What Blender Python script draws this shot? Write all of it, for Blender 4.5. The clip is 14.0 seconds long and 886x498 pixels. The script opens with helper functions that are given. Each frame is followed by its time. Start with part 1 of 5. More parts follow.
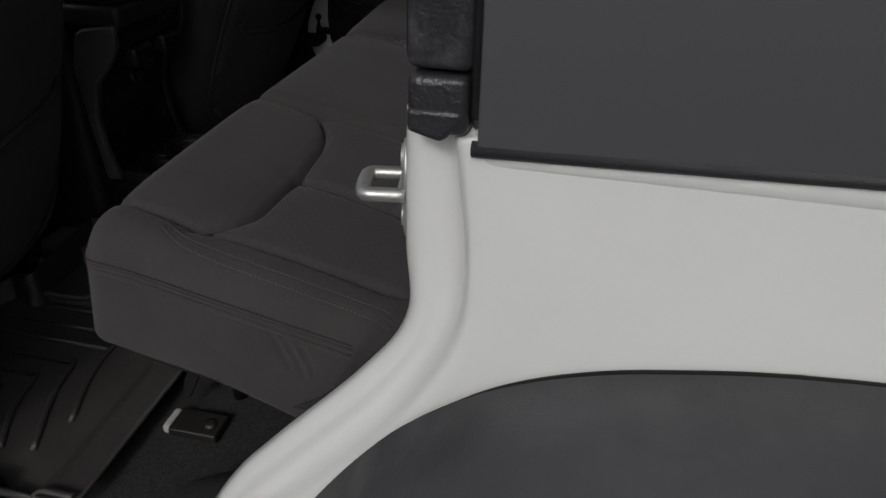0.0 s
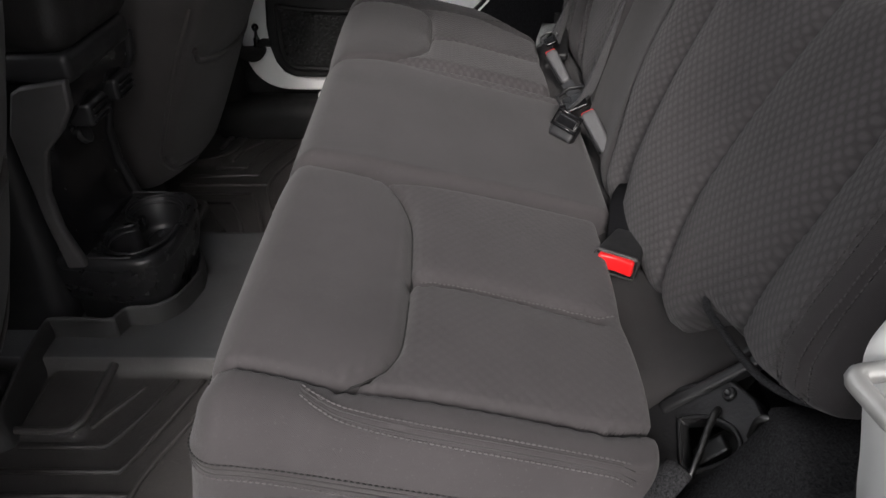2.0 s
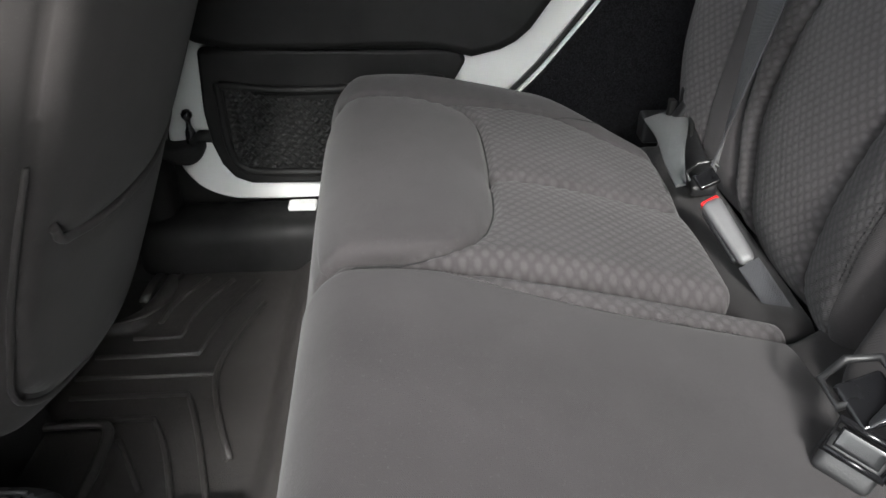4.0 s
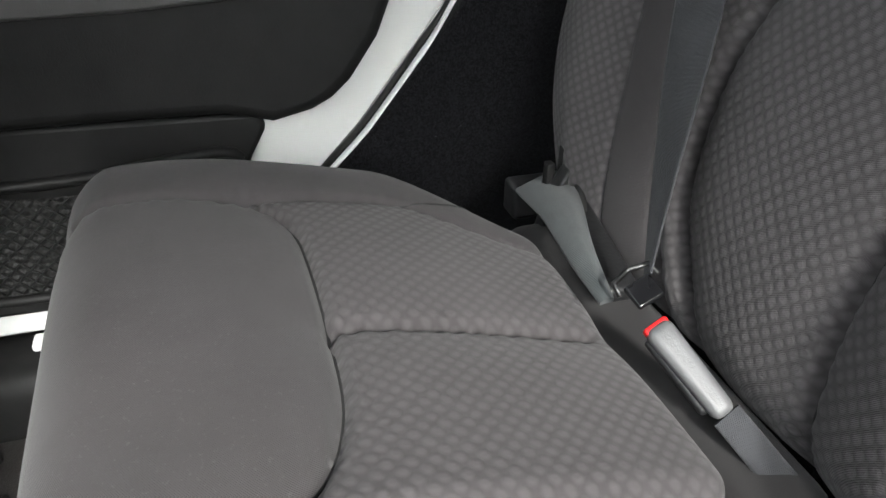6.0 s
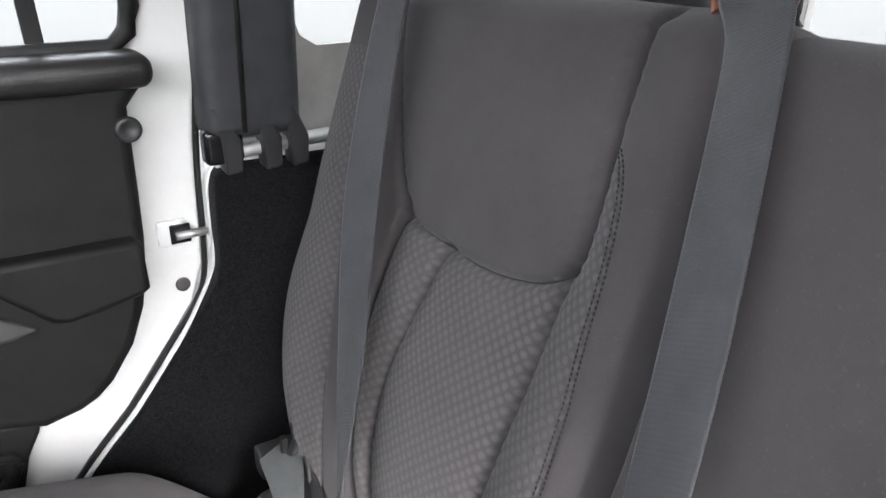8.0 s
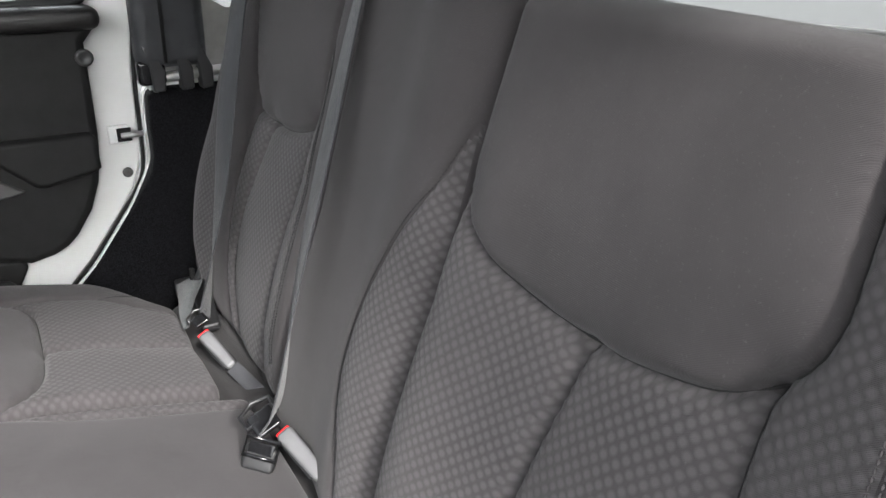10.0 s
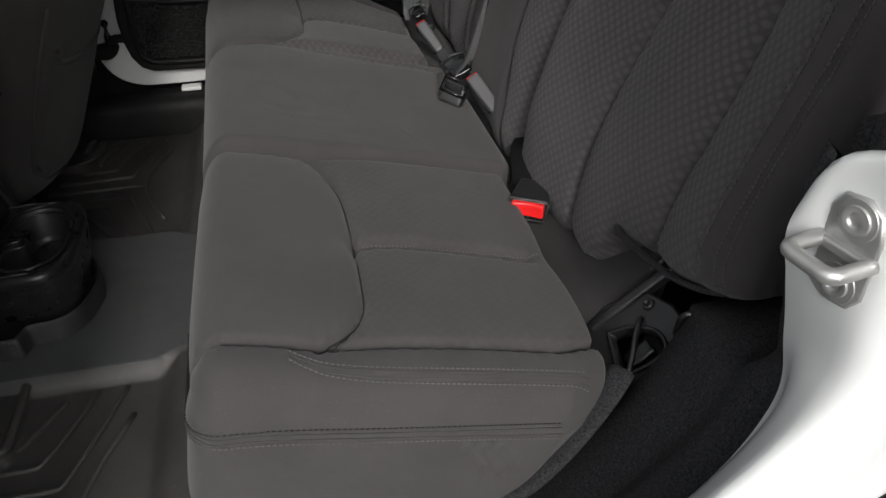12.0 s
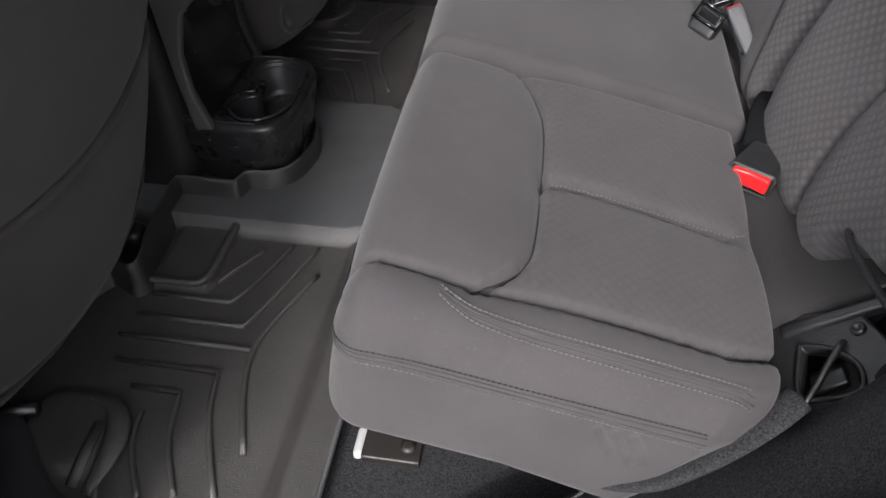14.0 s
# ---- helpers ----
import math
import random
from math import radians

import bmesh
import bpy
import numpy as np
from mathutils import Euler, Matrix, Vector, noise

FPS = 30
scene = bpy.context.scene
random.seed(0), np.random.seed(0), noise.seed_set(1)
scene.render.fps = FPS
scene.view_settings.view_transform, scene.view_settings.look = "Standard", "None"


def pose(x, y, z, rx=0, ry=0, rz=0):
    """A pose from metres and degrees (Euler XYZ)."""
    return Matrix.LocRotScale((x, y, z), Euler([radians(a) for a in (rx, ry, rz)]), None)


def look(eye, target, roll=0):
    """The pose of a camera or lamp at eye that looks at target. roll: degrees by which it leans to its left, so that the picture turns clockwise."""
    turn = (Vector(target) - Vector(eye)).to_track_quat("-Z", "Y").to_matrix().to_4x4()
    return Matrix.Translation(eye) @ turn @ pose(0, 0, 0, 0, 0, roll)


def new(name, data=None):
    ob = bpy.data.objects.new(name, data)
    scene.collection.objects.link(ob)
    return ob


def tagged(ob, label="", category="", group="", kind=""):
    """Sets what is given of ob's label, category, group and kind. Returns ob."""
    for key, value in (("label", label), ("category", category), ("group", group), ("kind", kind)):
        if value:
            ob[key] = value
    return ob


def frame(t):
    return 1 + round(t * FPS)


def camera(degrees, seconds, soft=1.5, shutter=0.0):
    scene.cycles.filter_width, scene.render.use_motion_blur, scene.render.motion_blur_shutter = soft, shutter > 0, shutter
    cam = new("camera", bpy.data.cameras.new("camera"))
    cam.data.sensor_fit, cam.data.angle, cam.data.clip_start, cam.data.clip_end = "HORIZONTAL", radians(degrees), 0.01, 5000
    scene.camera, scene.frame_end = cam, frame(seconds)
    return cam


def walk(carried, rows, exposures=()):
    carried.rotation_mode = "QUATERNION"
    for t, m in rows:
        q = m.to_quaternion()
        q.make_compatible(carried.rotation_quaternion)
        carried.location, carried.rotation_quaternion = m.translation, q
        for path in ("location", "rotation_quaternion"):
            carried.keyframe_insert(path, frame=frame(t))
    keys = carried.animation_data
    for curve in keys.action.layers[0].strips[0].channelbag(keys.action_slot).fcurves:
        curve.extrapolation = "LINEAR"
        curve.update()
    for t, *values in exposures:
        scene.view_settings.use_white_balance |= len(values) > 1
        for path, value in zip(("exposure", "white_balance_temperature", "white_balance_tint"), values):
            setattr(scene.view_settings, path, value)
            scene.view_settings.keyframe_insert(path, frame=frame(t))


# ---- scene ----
cam = camera(61.67, 14.0)
PATH = [
    (0, (0.1426, -0.4087, 0.7220), (-0.1094, 0.7651, 0.0019), 1.35),
    (0.5, (0.0405, -0.3669, 0.7197), (-0.2106, 0.7894, -0.0287), 0.14),
    (1, (-0.0606, -0.3304, 0.7091), (-0.2387, 0.8390, -0.0397), 0.45),
    (1.5, (-0.1314, -0.3140, 0.7160), (-0.1881, 0.8649, -0.0370), 0.61),
    (2, (-0.1512, -0.2272, 0.7256), (-0.1679, 0.9483, -0.0345), -0.18),
    (2.5, (-0.1749, -0.1040, 0.7183), (-0.1695, 1.0655, -0.0513), 0.39),
    (3, (-0.2003, 0.0107, 0.7169), (-0.2081, 1.1786, -0.0551), -0.61),
    (3.5, (-0.2423, 0.2047, 0.6877), (-0.2395, 1.3614, -0.1010), -0.82),
    (4, (-0.2535, 0.4012, 0.6788), (-0.2167, 1.5631, -0.1014), -0.78),
    (4.2, (-0.2557, 0.4563, 0.6864), (-0.1965, 1.6224, -0.0862), -0.72),
    (6.3, (-0.2277, 0.6709, 0.6107), (0.2041, 1.7870, -0.1159), 1.17),
    (6.5, (-0.2244, 0.6701, 0.6125), (0.2471, 1.7713, -0.1121), 0.99),
    (7, (-0.2128, 0.6587, 0.6355), (0.3430, 1.7355, -0.0656), 0.43),
    (7.5, (-0.2270, 0.6125, 0.7451), (0.4499, 1.6799, 0.1431), 1.04),
    (8, (-0.1581, 0.5308, 0.8549), (0.5124, 1.6364, 0.3181), 0.01),
    (8.5, (-0.1479, 0.3989, 0.8660), (0.5322, 1.5140, 0.3619), -0.38),
    (8.7, (-0.1154, 0.3309, 0.8591), (0.5566, 1.4537, 0.3612), -0.53),
    (10.8, (-0.1925, -0.1304, 0.8264), (0.4287, 0.9623, 0.2098), 0.12),
    (11, (-0.1957, -0.1722, 0.8111), (0.3572, 0.9380, 0.1617), -0.41),
    (11.5, (-0.2050, -0.2448, 0.7711), (0.1713, 0.8914, 0.0448), -1.00),
    (12, (-0.2299, -0.2721, 0.7385), (0.0173, 0.8541, -0.0556), -0.65),
    (12.5, (-0.2674, -0.2980, 0.6912), (-0.1793, 0.7739, -0.2051), -0.87),
    (13, (-0.2813, -0.2988, 0.6842), (-0.3477, 0.7148, -0.2792), -1.34),
    (13.5, (-0.2557, -0.2707, 0.6994), (-0.3987, 0.7235, -0.2758), -0.78),
    (14, (-0.1967, -0.2171, 0.7552), (-0.3500, 0.7896, -0.2056), -0.09),
]
EXPOSURES = [(0, -1.32, 6500, 10.0), (0.5, -0.9, 6500, 10.0), (1, -0.65, 6500, 10.0), (1.5, 0.0, 6500, 10.0), (2, 0.4, 6550, 12.0), (2.5, 1.35, 6550, 12.0), (3, 1.45, 6475, 10.0), (3.5, 1.15, 6400, 8.0), (4.2, 1.55, 6350, 6.0), (6.3, 1.73, 6350, 5.0), (7, 2.2, 6321, 4.4), (7.5, 2.45, 6300, 4.0), (8, 2.52, 6350, 11), (8.5, 1.85, 6350, 10), (8.7, 1.8, 6350, 10), (10.8, 1.82, 6450, 8.0), (11, 1.82, 6458, 8.2), (11.5, 1.2, 6400, 11), (12, 0.05, 6500, 9.0), (12.5, 0.25, 6475, 8.5), (13, 0.4, 6450, 8.0), (13.5, 0.83, 6400, 10), (14, 1.05, 6350, 12)]
walk(cam, [(t, look(eye, target, roll)) for t, eye, target, roll in PATH], EXPOSURES)

# ---------------------------------------------------------------- daylight
world = bpy.data.worlds.new("daylight")
scene.world = world
world.use_nodes = True
wn, wl = world.node_tree.nodes, world.node_tree.links
wn.clear()
sky = wn.new("ShaderNodeTexSky")
sky.sky_type, sky.sun_disc = "NISHITA", False
sky.sun_elevation, sky.sun_rotation = radians(35), radians(184)
sky.air_density, sky.dust_density = 1.0, 3.0
pale = wn.new("ShaderNodeHueSaturation")
pale.inputs["Saturation"].default_value = 0.12
back = wn.new("ShaderNodeBackground")
back.inputs["Strength"].default_value = 0.26
wout = wn.new("ShaderNodeOutputWorld")
wl.new(sky.outputs[0], pale.inputs["Color"])
wl.new(pale.outputs[0], back.inputs["Color"])
wl.new(back.outputs[0], wout.inputs["Surface"])
sun_data = bpy.data.lights.new("sun", "SUN")
sun_data.energy, sun_data.angle, sun_data.color = 2.0, radians(7), (1.0, 0.955, 0.92)
sun = new("sun", sun_data)
sun.matrix_world = look((-0.40, -3.4, 3.1), (-0.15, 0.6, 0.3))


# ---------------------------------------------------------------- materials
class Nodes:
    """A principled material with a few shorthands for its node tree."""

    def __init__(self, name, color, rough, metal=0.0, **extra):
        self.m = bpy.data.materials.new(name)
        self.m.use_nodes = True
        self.t = self.m.node_tree
        self.b = self.t.nodes["Principled BSDF"]
        self.b.inputs["Base Color"].default_value = (*color, 1)
        self.b.inputs["Roughness"].default_value = rough
        self.b.inputs["Metallic"].default_value = metal
        for key, value in extra.items():
            self.b.inputs[key.replace("_", " ")].default_value = value
        self.co = self.t.nodes.new("ShaderNodeTexCoord").outputs["Object"]
        self.normal = None

    def node(self, kind, **props):
        n = self.t.nodes.new("ShaderNode" + kind)
        for key, value in props.items():
            if key == "operation":
                n.operation = value
            elif key == "blend_type":
                n.blend_type = value
            elif key == "wave_type":
                n.wave_type = value
            elif key == "bands_direction":
                n.bands_direction = value
        return n

    def link(self, a, b):
        self.t.links.new(a, b)

    def math(self, op, a, b=None):
        n = self.node("Math", operation=op)
        for k, v in enumerate((a, b)):
            if v is None:
                continue
            if isinstance(v, (int, float)):
                n.inputs[k].default_value = v
            else:
                self.link(v, n.inputs[k])
        return n.outputs[0]

    def noise(self, scale, detail=4.0, rough=0.6, stretch=(1, 1, 1)):
        mp = self.node("Mapping")
        mp.inputs["Scale"].default_value = stretch
        self.link(self.co, mp.inputs["Vector"])
        n = self.node("TexNoise")
        n.inputs["Scale"].default_value = scale
        n.inputs["Detail"].default_value = detail
        n.inputs["Roughness"].default_value = rough
        self.link(mp.outputs[0], n.inputs["Vector"])
        return n.outputs["Fac"]

    def wave(self, scale, axis="X", turn=(0, 0, 0), distort=0.0):
        mp = self.node("Mapping")
        mp.inputs["Rotation"].default_value = turn
        self.link(self.co, mp.inputs["Vector"])
        n = self.node("TexWave", bands_direction=axis)
        n.inputs["Scale"].default_value = scale
        n.inputs["Distortion"].default_value = distort
        self.link(mp.outputs[0], n.inputs["Vector"])
        return n.outputs["Fac"]

    def span(self, fac, lo, hi, to_lo, to_hi):
        n = self.node("MapRange")
        for k, v in enumerate((lo, hi, to_lo, to_hi)):
            n.inputs[k + 1].default_value = v
        self.link(fac, n.inputs[0])
        return n.outputs[0]

    def tint(self, fac, a, b):
        n = self.node("Mix")
        n.data_type = "RGBA"
        self.link(fac, n.inputs["Factor"])
        for key, v in (("A", a), ("B", b)):
            sock = [s for s in n.inputs if s.name == key and s.type == "RGBA"][0]
            if isinstance(v, tuple):
                sock.default_value = (*v, 1)
            else:
                self.link(v, sock)
        return [s for s in n.outputs if s.type == "RGBA"][0]

    def color(self, out):
        self.link(out, self.b.inputs["Base Color"])
        return self

    def rough(self, out):
        self.link(out, self.b.inputs["Roughness"])
        return self

    def bump(self, out, depth, strength=1.0):
        n = self.node("Bump")
        n.inputs["Distance"].default_value = depth
        n.inputs["Strength"].default_value = strength
        self.link(out, n.inputs["Height"])
        if self.normal is not None:
            self.link(self.normal, n.inputs["Normal"])
        self.normal = n.outputs[0]
        self.link(self.normal, self.b.inputs["Normal"])
        return self


def dots(k, pitch, along, across):
    """Staggered rows of rounded diamonds: 1 in a dot, 0 along the lines between them."""
    sep = k.node("SeparateXYZ")
    k.link(k.co, sep.inputs[0])
    u = k.math("DIVIDE", sep.outputs[along], pitch)
    v = k.math("DIVIDE", sep.outputs[across], pitch * 1.05)
    a = k.math("SUBTRACT", k.math("FRACT", k.math("ADD", k.math("ADD", u, v), 100.0)), 0.5)
    b = k.math("SUBTRACT", k.math("FRACT", k.math("ADD", k.math("SUBTRACT", u, v), 100.0)), 0.5)
    a2, b2 = k.math("MULTIPLY", a, a), k.math("MULTIPLY", b, b)
    d = k.math("SQRT", k.math("ADD", a2, b2))
    return k.span(d, 0.20, 0.50, 1.0, 0.0)


def cloth(name, color, pattern=None, mark=0.34, relief=0.0009):
    k = Nodes(name, color, 0.92, Sheen_Weight=0.10, Sheen_Roughness=0.5, Specular_IOR_Level=0.2)
    dark = tuple(c * 0.86 for c in color)
    lite = tuple(c * 1.12 for c in color)
    base = k.tint(k.span(k.noise(9.0, 5.0, 0.65), 0.3, 0.7, 0.0, 1.0), dark, lite)
    specks = k.span(k.noise(420.0, 2.0), 0.62, 0.78, 0.0, 0.22)
    base = k.tint(specks, base, tuple(c * 2.6 for c in color))
    twill = k.wave(480.0, "DIAGONAL", (0.3, 0.2, 0.5), 0.4)
    weave = k.math("ADD", k.math("MULTIPLY", twill, 0.6), k.math("MULTIPLY", k.noise(900.0, 2.0), 0.6))
    k.bump(weave, 0.0005, 0.4)
    if pattern:
        spot = dots(k, 0.0115, *pattern)
        base = k.tint(k.math("MULTIPLY", spot, mark), base, tuple(c * 1.9 for c in color))
        k.bump(spot, relief, 0.55)
    k.bump(k.noise(26.0, 3.0), 0.0014, 0.30)
    k.color(base)
    return k.m


def grained(name, color, rough, grain=650.0, depth=0.0003, metal=0.0, **extra):
    """Moulded plastic, rubber or leatherette with a fine grain and some handling wear."""
    k = Nodes(name, color, rough, metal, **extra)
    k.color(k.tint(k.span(k.noise(14.0, 5.0), 0.3, 0.75, 0.0, 1.0), tuple(c * 0.78 for c in color), tuple(c * 1.25 for c in color)))
    k.rough(k.span(k.noise(30.0, 4.0), 0.3, 0.7, max(rough - 0.1, 0.05), min(rough + 0.12, 1)))
    if depth:
        k.bump(k.noise(grain, 2.0), depth, 0.6)
    return k.m


def pile(name, color, scale=380.0, depth=0.003):
    """Short carpet pile with pale lint in it."""
    k = Nodes(name, color, 1.0, Sheen_Weight=0.05, Specular_IOR_Level=0.1)
    base = k.tint(k.span(k.noise(scale * 0.6, 3.0), 0.35, 0.7, 0.0, 1.0), tuple(c * 0.32 for c in color), tuple(c * 2.2 for c in color))
    lint = k.span(k.noise(scale * 0.7, 1.0), 0.74, 0.80, 0.0, 0.7)
    patches = k.math("MULTIPLY", lint, k.span(k.noise(22.0, 2.0), 0.45, 0.65, 0.0, 1.0))
    k.color(k.tint(patches, base, (0.15, 0.15, 0.155)))
    k.bump(k.noise(scale, 4.0, 0.8), depth, 0.9)
    k.bump(k.noise(18.0, 3.0), 0.006, 0.3)
    return k.m


def webbing(name, color):
    k = Nodes(name, color, 0.62, Sheen_Weight=0.15, Specular_IOR_Level=0.35)
    k.color(k.tint(k.span(k.noise(40.0, 4.0), 0.3, 0.7, 0.0, 1.0), tuple(c * 0.8 for c in color), tuple(c * 1.2 for c in color)))
    k.bump(k.wave(260.0, "X"), 0.0003, 0.5)
    k.bump(k.wave(420.0, "DIAGONAL", (0.6, 0.2, 0.3)), 0.0003, 0.4)
    return k.m


def paint(name, color):
    k = Nodes(name, color, 0.34, Coat_Weight=0.8, Coat_Roughness=0.06, Specular_IOR_Level=0.5)
    k.color(k.tint(k.span(k.noise(7.0, 6.0), 0.35, 0.75, 0.0, 1.0), color, tuple(c * 0.94 for c in color)))
    k.bump(k.noise(90.0, 2.0), 0.0004, 0.05)
    return k.m


def rubber(name, color, specks_and_sheen=True):
    """Moulded mat rubber with a fine satin grain and dusty scuffs."""
    k = Nodes(name, color, 0.45, Specular_IOR_Level=0.9)
    dust = k.span(k.noise(7.0, 7.0, 0.72), 0.40, 0.72, 0.0, 0.5)
    base = k.tint(dust, color, tuple(c * 2.2 for c in color))
    if specks_and_sheen:
        base = k.tint(k.span(k.noise(210.0, 3.0, 0.8), 0.54, 0.70, 0.0, 0.5), base, (0.085, 0.078, 0.074))
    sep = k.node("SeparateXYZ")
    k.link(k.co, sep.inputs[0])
    # Height mask for the painted sheen on the flat tunnel top.
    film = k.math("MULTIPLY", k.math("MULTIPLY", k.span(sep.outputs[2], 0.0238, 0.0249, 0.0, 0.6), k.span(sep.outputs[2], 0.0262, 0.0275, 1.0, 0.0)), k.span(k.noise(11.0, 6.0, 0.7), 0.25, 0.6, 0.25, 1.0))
    if specks_and_sheen:
        base = k.tint(film, base, (0.085, 0.091, 0.095))  # pale sky sheen on the tunnel top, put into the colour
    k.color(k.tint(k.span(k.noise(330.0, 1.0), 0.69, 0.76, 0.0, 0.7 if specks_and_sheen else 0.2), base, (0.14, 0.13, 0.125)))
    k.rough(k.span(k.noise(9.0, 6.0, 0.7), 0.3, 0.7, 0.30, 0.52))
    k.bump(k.noise(430.0, 3.0, 0.8), 0.0014, 0.9)
    return k.m


def mesh_net(name, color):
    k = Nodes(name, color, 0.8)
    k.bump(k.wave(60.0, "DIAGONAL", (0, 0.6, 0)), 0.002, 0.8)
    k.bump(k.wave(60.0, "DIAGONAL", (0, -1.2, 0)), 0.002, 0.8)
    return k.m


GREY = (0.0490, 0.0450, 0.0462)
M_PLAIN = cloth("charcoal_cloth", GREY)
M_CUSH = cloth("dotted_cushion_cloth", (0.0490, 0.0450, 0.0462), (1, 0), 0.07, 0.0003)
# Same base colour as M_CUSH, with stronger dots and deeper relief.
M_CUSH_FAR = cloth("strong_dotted_cushion_cloth", (0.0490, 0.0450, 0.0462), (1, 0), 0.42)
M_BACK = cloth("dotted_back_cloth", (0.0560, 0.0522, 0.0535), (1, 2), 0.52)
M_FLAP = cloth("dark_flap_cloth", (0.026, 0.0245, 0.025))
M_STITCH = grained("thread", (0.078, 0.072, 0.073), 0.8, depth=0)
M_THREAD = grained("dark_thread", (0.012, 0.012, 0.012), 0.8, depth=0)
M_FRAY = pile("frayed_edge", (0.055, 0.055, 0.058), 1500.0, 0.001)
M_SEAM = grained("grey_thread", (0.030, 0.028, 0.028), 0.8, depth=0)
M_CARPET = pile("black_carpet", (0.026, 0.026, 0.0285), 950.0, 0.0030)
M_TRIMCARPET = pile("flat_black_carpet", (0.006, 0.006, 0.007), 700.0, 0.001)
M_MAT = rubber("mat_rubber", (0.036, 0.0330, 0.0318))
# Rim rubber: darker base colour and fewer pale specks.
M_RIM = rubber("dark_mat_rubber", (0.015, 0.0148, 0.0148), False)
M_PLASTIC = grained("black_plastic", (0.017, 0.017, 0.018), 0.40)
M_DOORTRIM = grained("door_trim_plastic", (0.0085, 0.0085, 0.0085), 0.60, Specular_IOR_Level=0.25)
M_GREYTRIM = grained("grey_trim_plastic", (0.058, 0.056, 0.056), 0.42)
M_GLOSS = grained("gloss_black_plastic", (0.008, 0.008, 0.009), 0.18, depth=0)
M_LEATHER = grained("leatherette", (0.016, 0.015, 0.015), 0.42, 260.0, 0.0008)
M_WHITE = paint("white_paint", (0.71, 0.72, 0.71))
M_FLARE = grained("flare_plastic", (0.052, 0.053, 0.058), 0.5, 420.0, 0.0005)
M_TOP = grained("soft_top_vinyl", (0.022, 0.023, 0.026), 0.6, 1100.0, 0.0006)
M_PALETOP = grained("pale_soft_top_lining", (0.30, 0.29, 0.28), 0.8, 700.0, 0.0005)
k_scuff = Nodes("scuffed_black_plastic", (0.03, 0.031, 0.034), 0.4)
scratch = k_scuff.span(k_scuff.noise(30.0, 5.0, 0.7, (1.0, 1.0, 0.6)), 0.50, 0.72, 0.0, 0.7)
k_scuff.color(k_scuff.tint(scratch, (0.022, 0.023, 0.026), (0.10, 0.10, 0.11)))
k_scuff.bump(k_scuff.noise(55.0, 4.0, 0.7), 0.004, 0.6)
M_SCUFF = k_scuff.m
M_STEEL = grained("zinc_steel", (0.50, 0.50, 0.49), 0.42, 300.0, 0.0002, 0.75)
M_SILL = grained("sill_plastic", (0.030, 0.030, 0.032), 0.45, 420.0, 0.0006)
M_DARKSTEEL = grained("dark_steel", (0.10, 0.10, 0.10), 0.4, 300.0, 0.0001, 1.0)
M_SILVER = grained("grey_buckle_plastic", (0.105, 0.105, 0.108), 0.40)
M_RED = grained("red_button_plastic", (0.80, 0.016, 0.018), 0.35, depth=0)
M_BELT = webbing("dark_belt_webbing", (0.029, 0.030, 0.034))
M_BLACKWEB = grained("black_webbing", (0.008, 0.008, 0.009), 0.9, 500.0, 0.0008, Specular_IOR_Level=0.08)
M_BELTLITE = webbing("grey_belt_webbing", (0.052, 0.060, 0.062))
M_NET = mesh_net("pocket_net", (0.012, 0.012, 0.012))
M_SEAL = grained("rubber_seal", (0.009, 0.009, 0.009), 0.65, Specular_IOR_Level=0.3)
M_TRAY = grained("satin_black_plastic", (0.014, 0.014, 0.015), 0.30, 500.0, 0.0002)
M_RECL = grained("worn_black_plastic", (0.020, 0.020, 0.021), 0.38, 300.0, 0.0005)
M_ASPHALT = grained("asphalt", (0.06, 0.06, 0.06), 0.85, 60.0, 0.004)
M_RENDERED = grained("grey_render", (0.32, 0.32, 0.32), 0.9, 30.0, 0.003)
M_WARMLIT = grained("warm_lit_webbing", (0.20, 0.065, 0.03), 0.6, depth=0)
M_FOAM = grained("white_foam", (0.75, 0.75, 0.74), 0.9)
M_SCRAPED = grained("scraped_white_plastic", (0.40, 0.40, 0.39), 0.8, 90.0, 0.002)
M_RUSTY = grained("brown_black_steel", (0.014, 0.012, 0.0105), 0.45, 120.0, 0.0008)
k_glass = Nodes("tinted_glass", (0.92, 0.94, 0.93), 0.02, Transmission_Weight=1.0, IOR=1.1)
M_GLASS = k_glass.m


# ---------------------------------------------------------------- builders
def holder(name, label, category, group="", kind=""):
    return tagged(new(name), label, category, group, kind)


def raw(name, verts, faces, mats, parent=None, label="", smooth=True, index=None):
    me = bpy.data.meshes.new(name)
    me.from_pydata([tuple(v) for v in verts], [], [tuple(f) for f in faces])
    for m in mats if isinstance(mats, (list, tuple)) else [mats]:
        me.materials.append(m)
    me.polygons.foreach_set("use_smooth", [smooth] * len(me.polygons))
    if index is not None:
        me.polygons.foreach_set("material_index", [int(i) for i in index])
    me.update()
    ob = new(name, me)
    ob.parent = parent
    if label:
        ob["label"] = label
    return ob


def part(name, bm, material, parent=None, label="", smooth=True):
    me = bpy.data.meshes.new(name)
    bmesh.ops.recalc_face_normals(bm, faces=bm.faces[:])
    bm.to_mesh(me)
    bm.free()
    me.materials.append(material)
    me.polygons.foreach_set("use_smooth", [smooth] * len(me.polygons))
    ob = new(name, me)
    ob.parent = parent
    if label:
        ob["label"] = label
    return ob


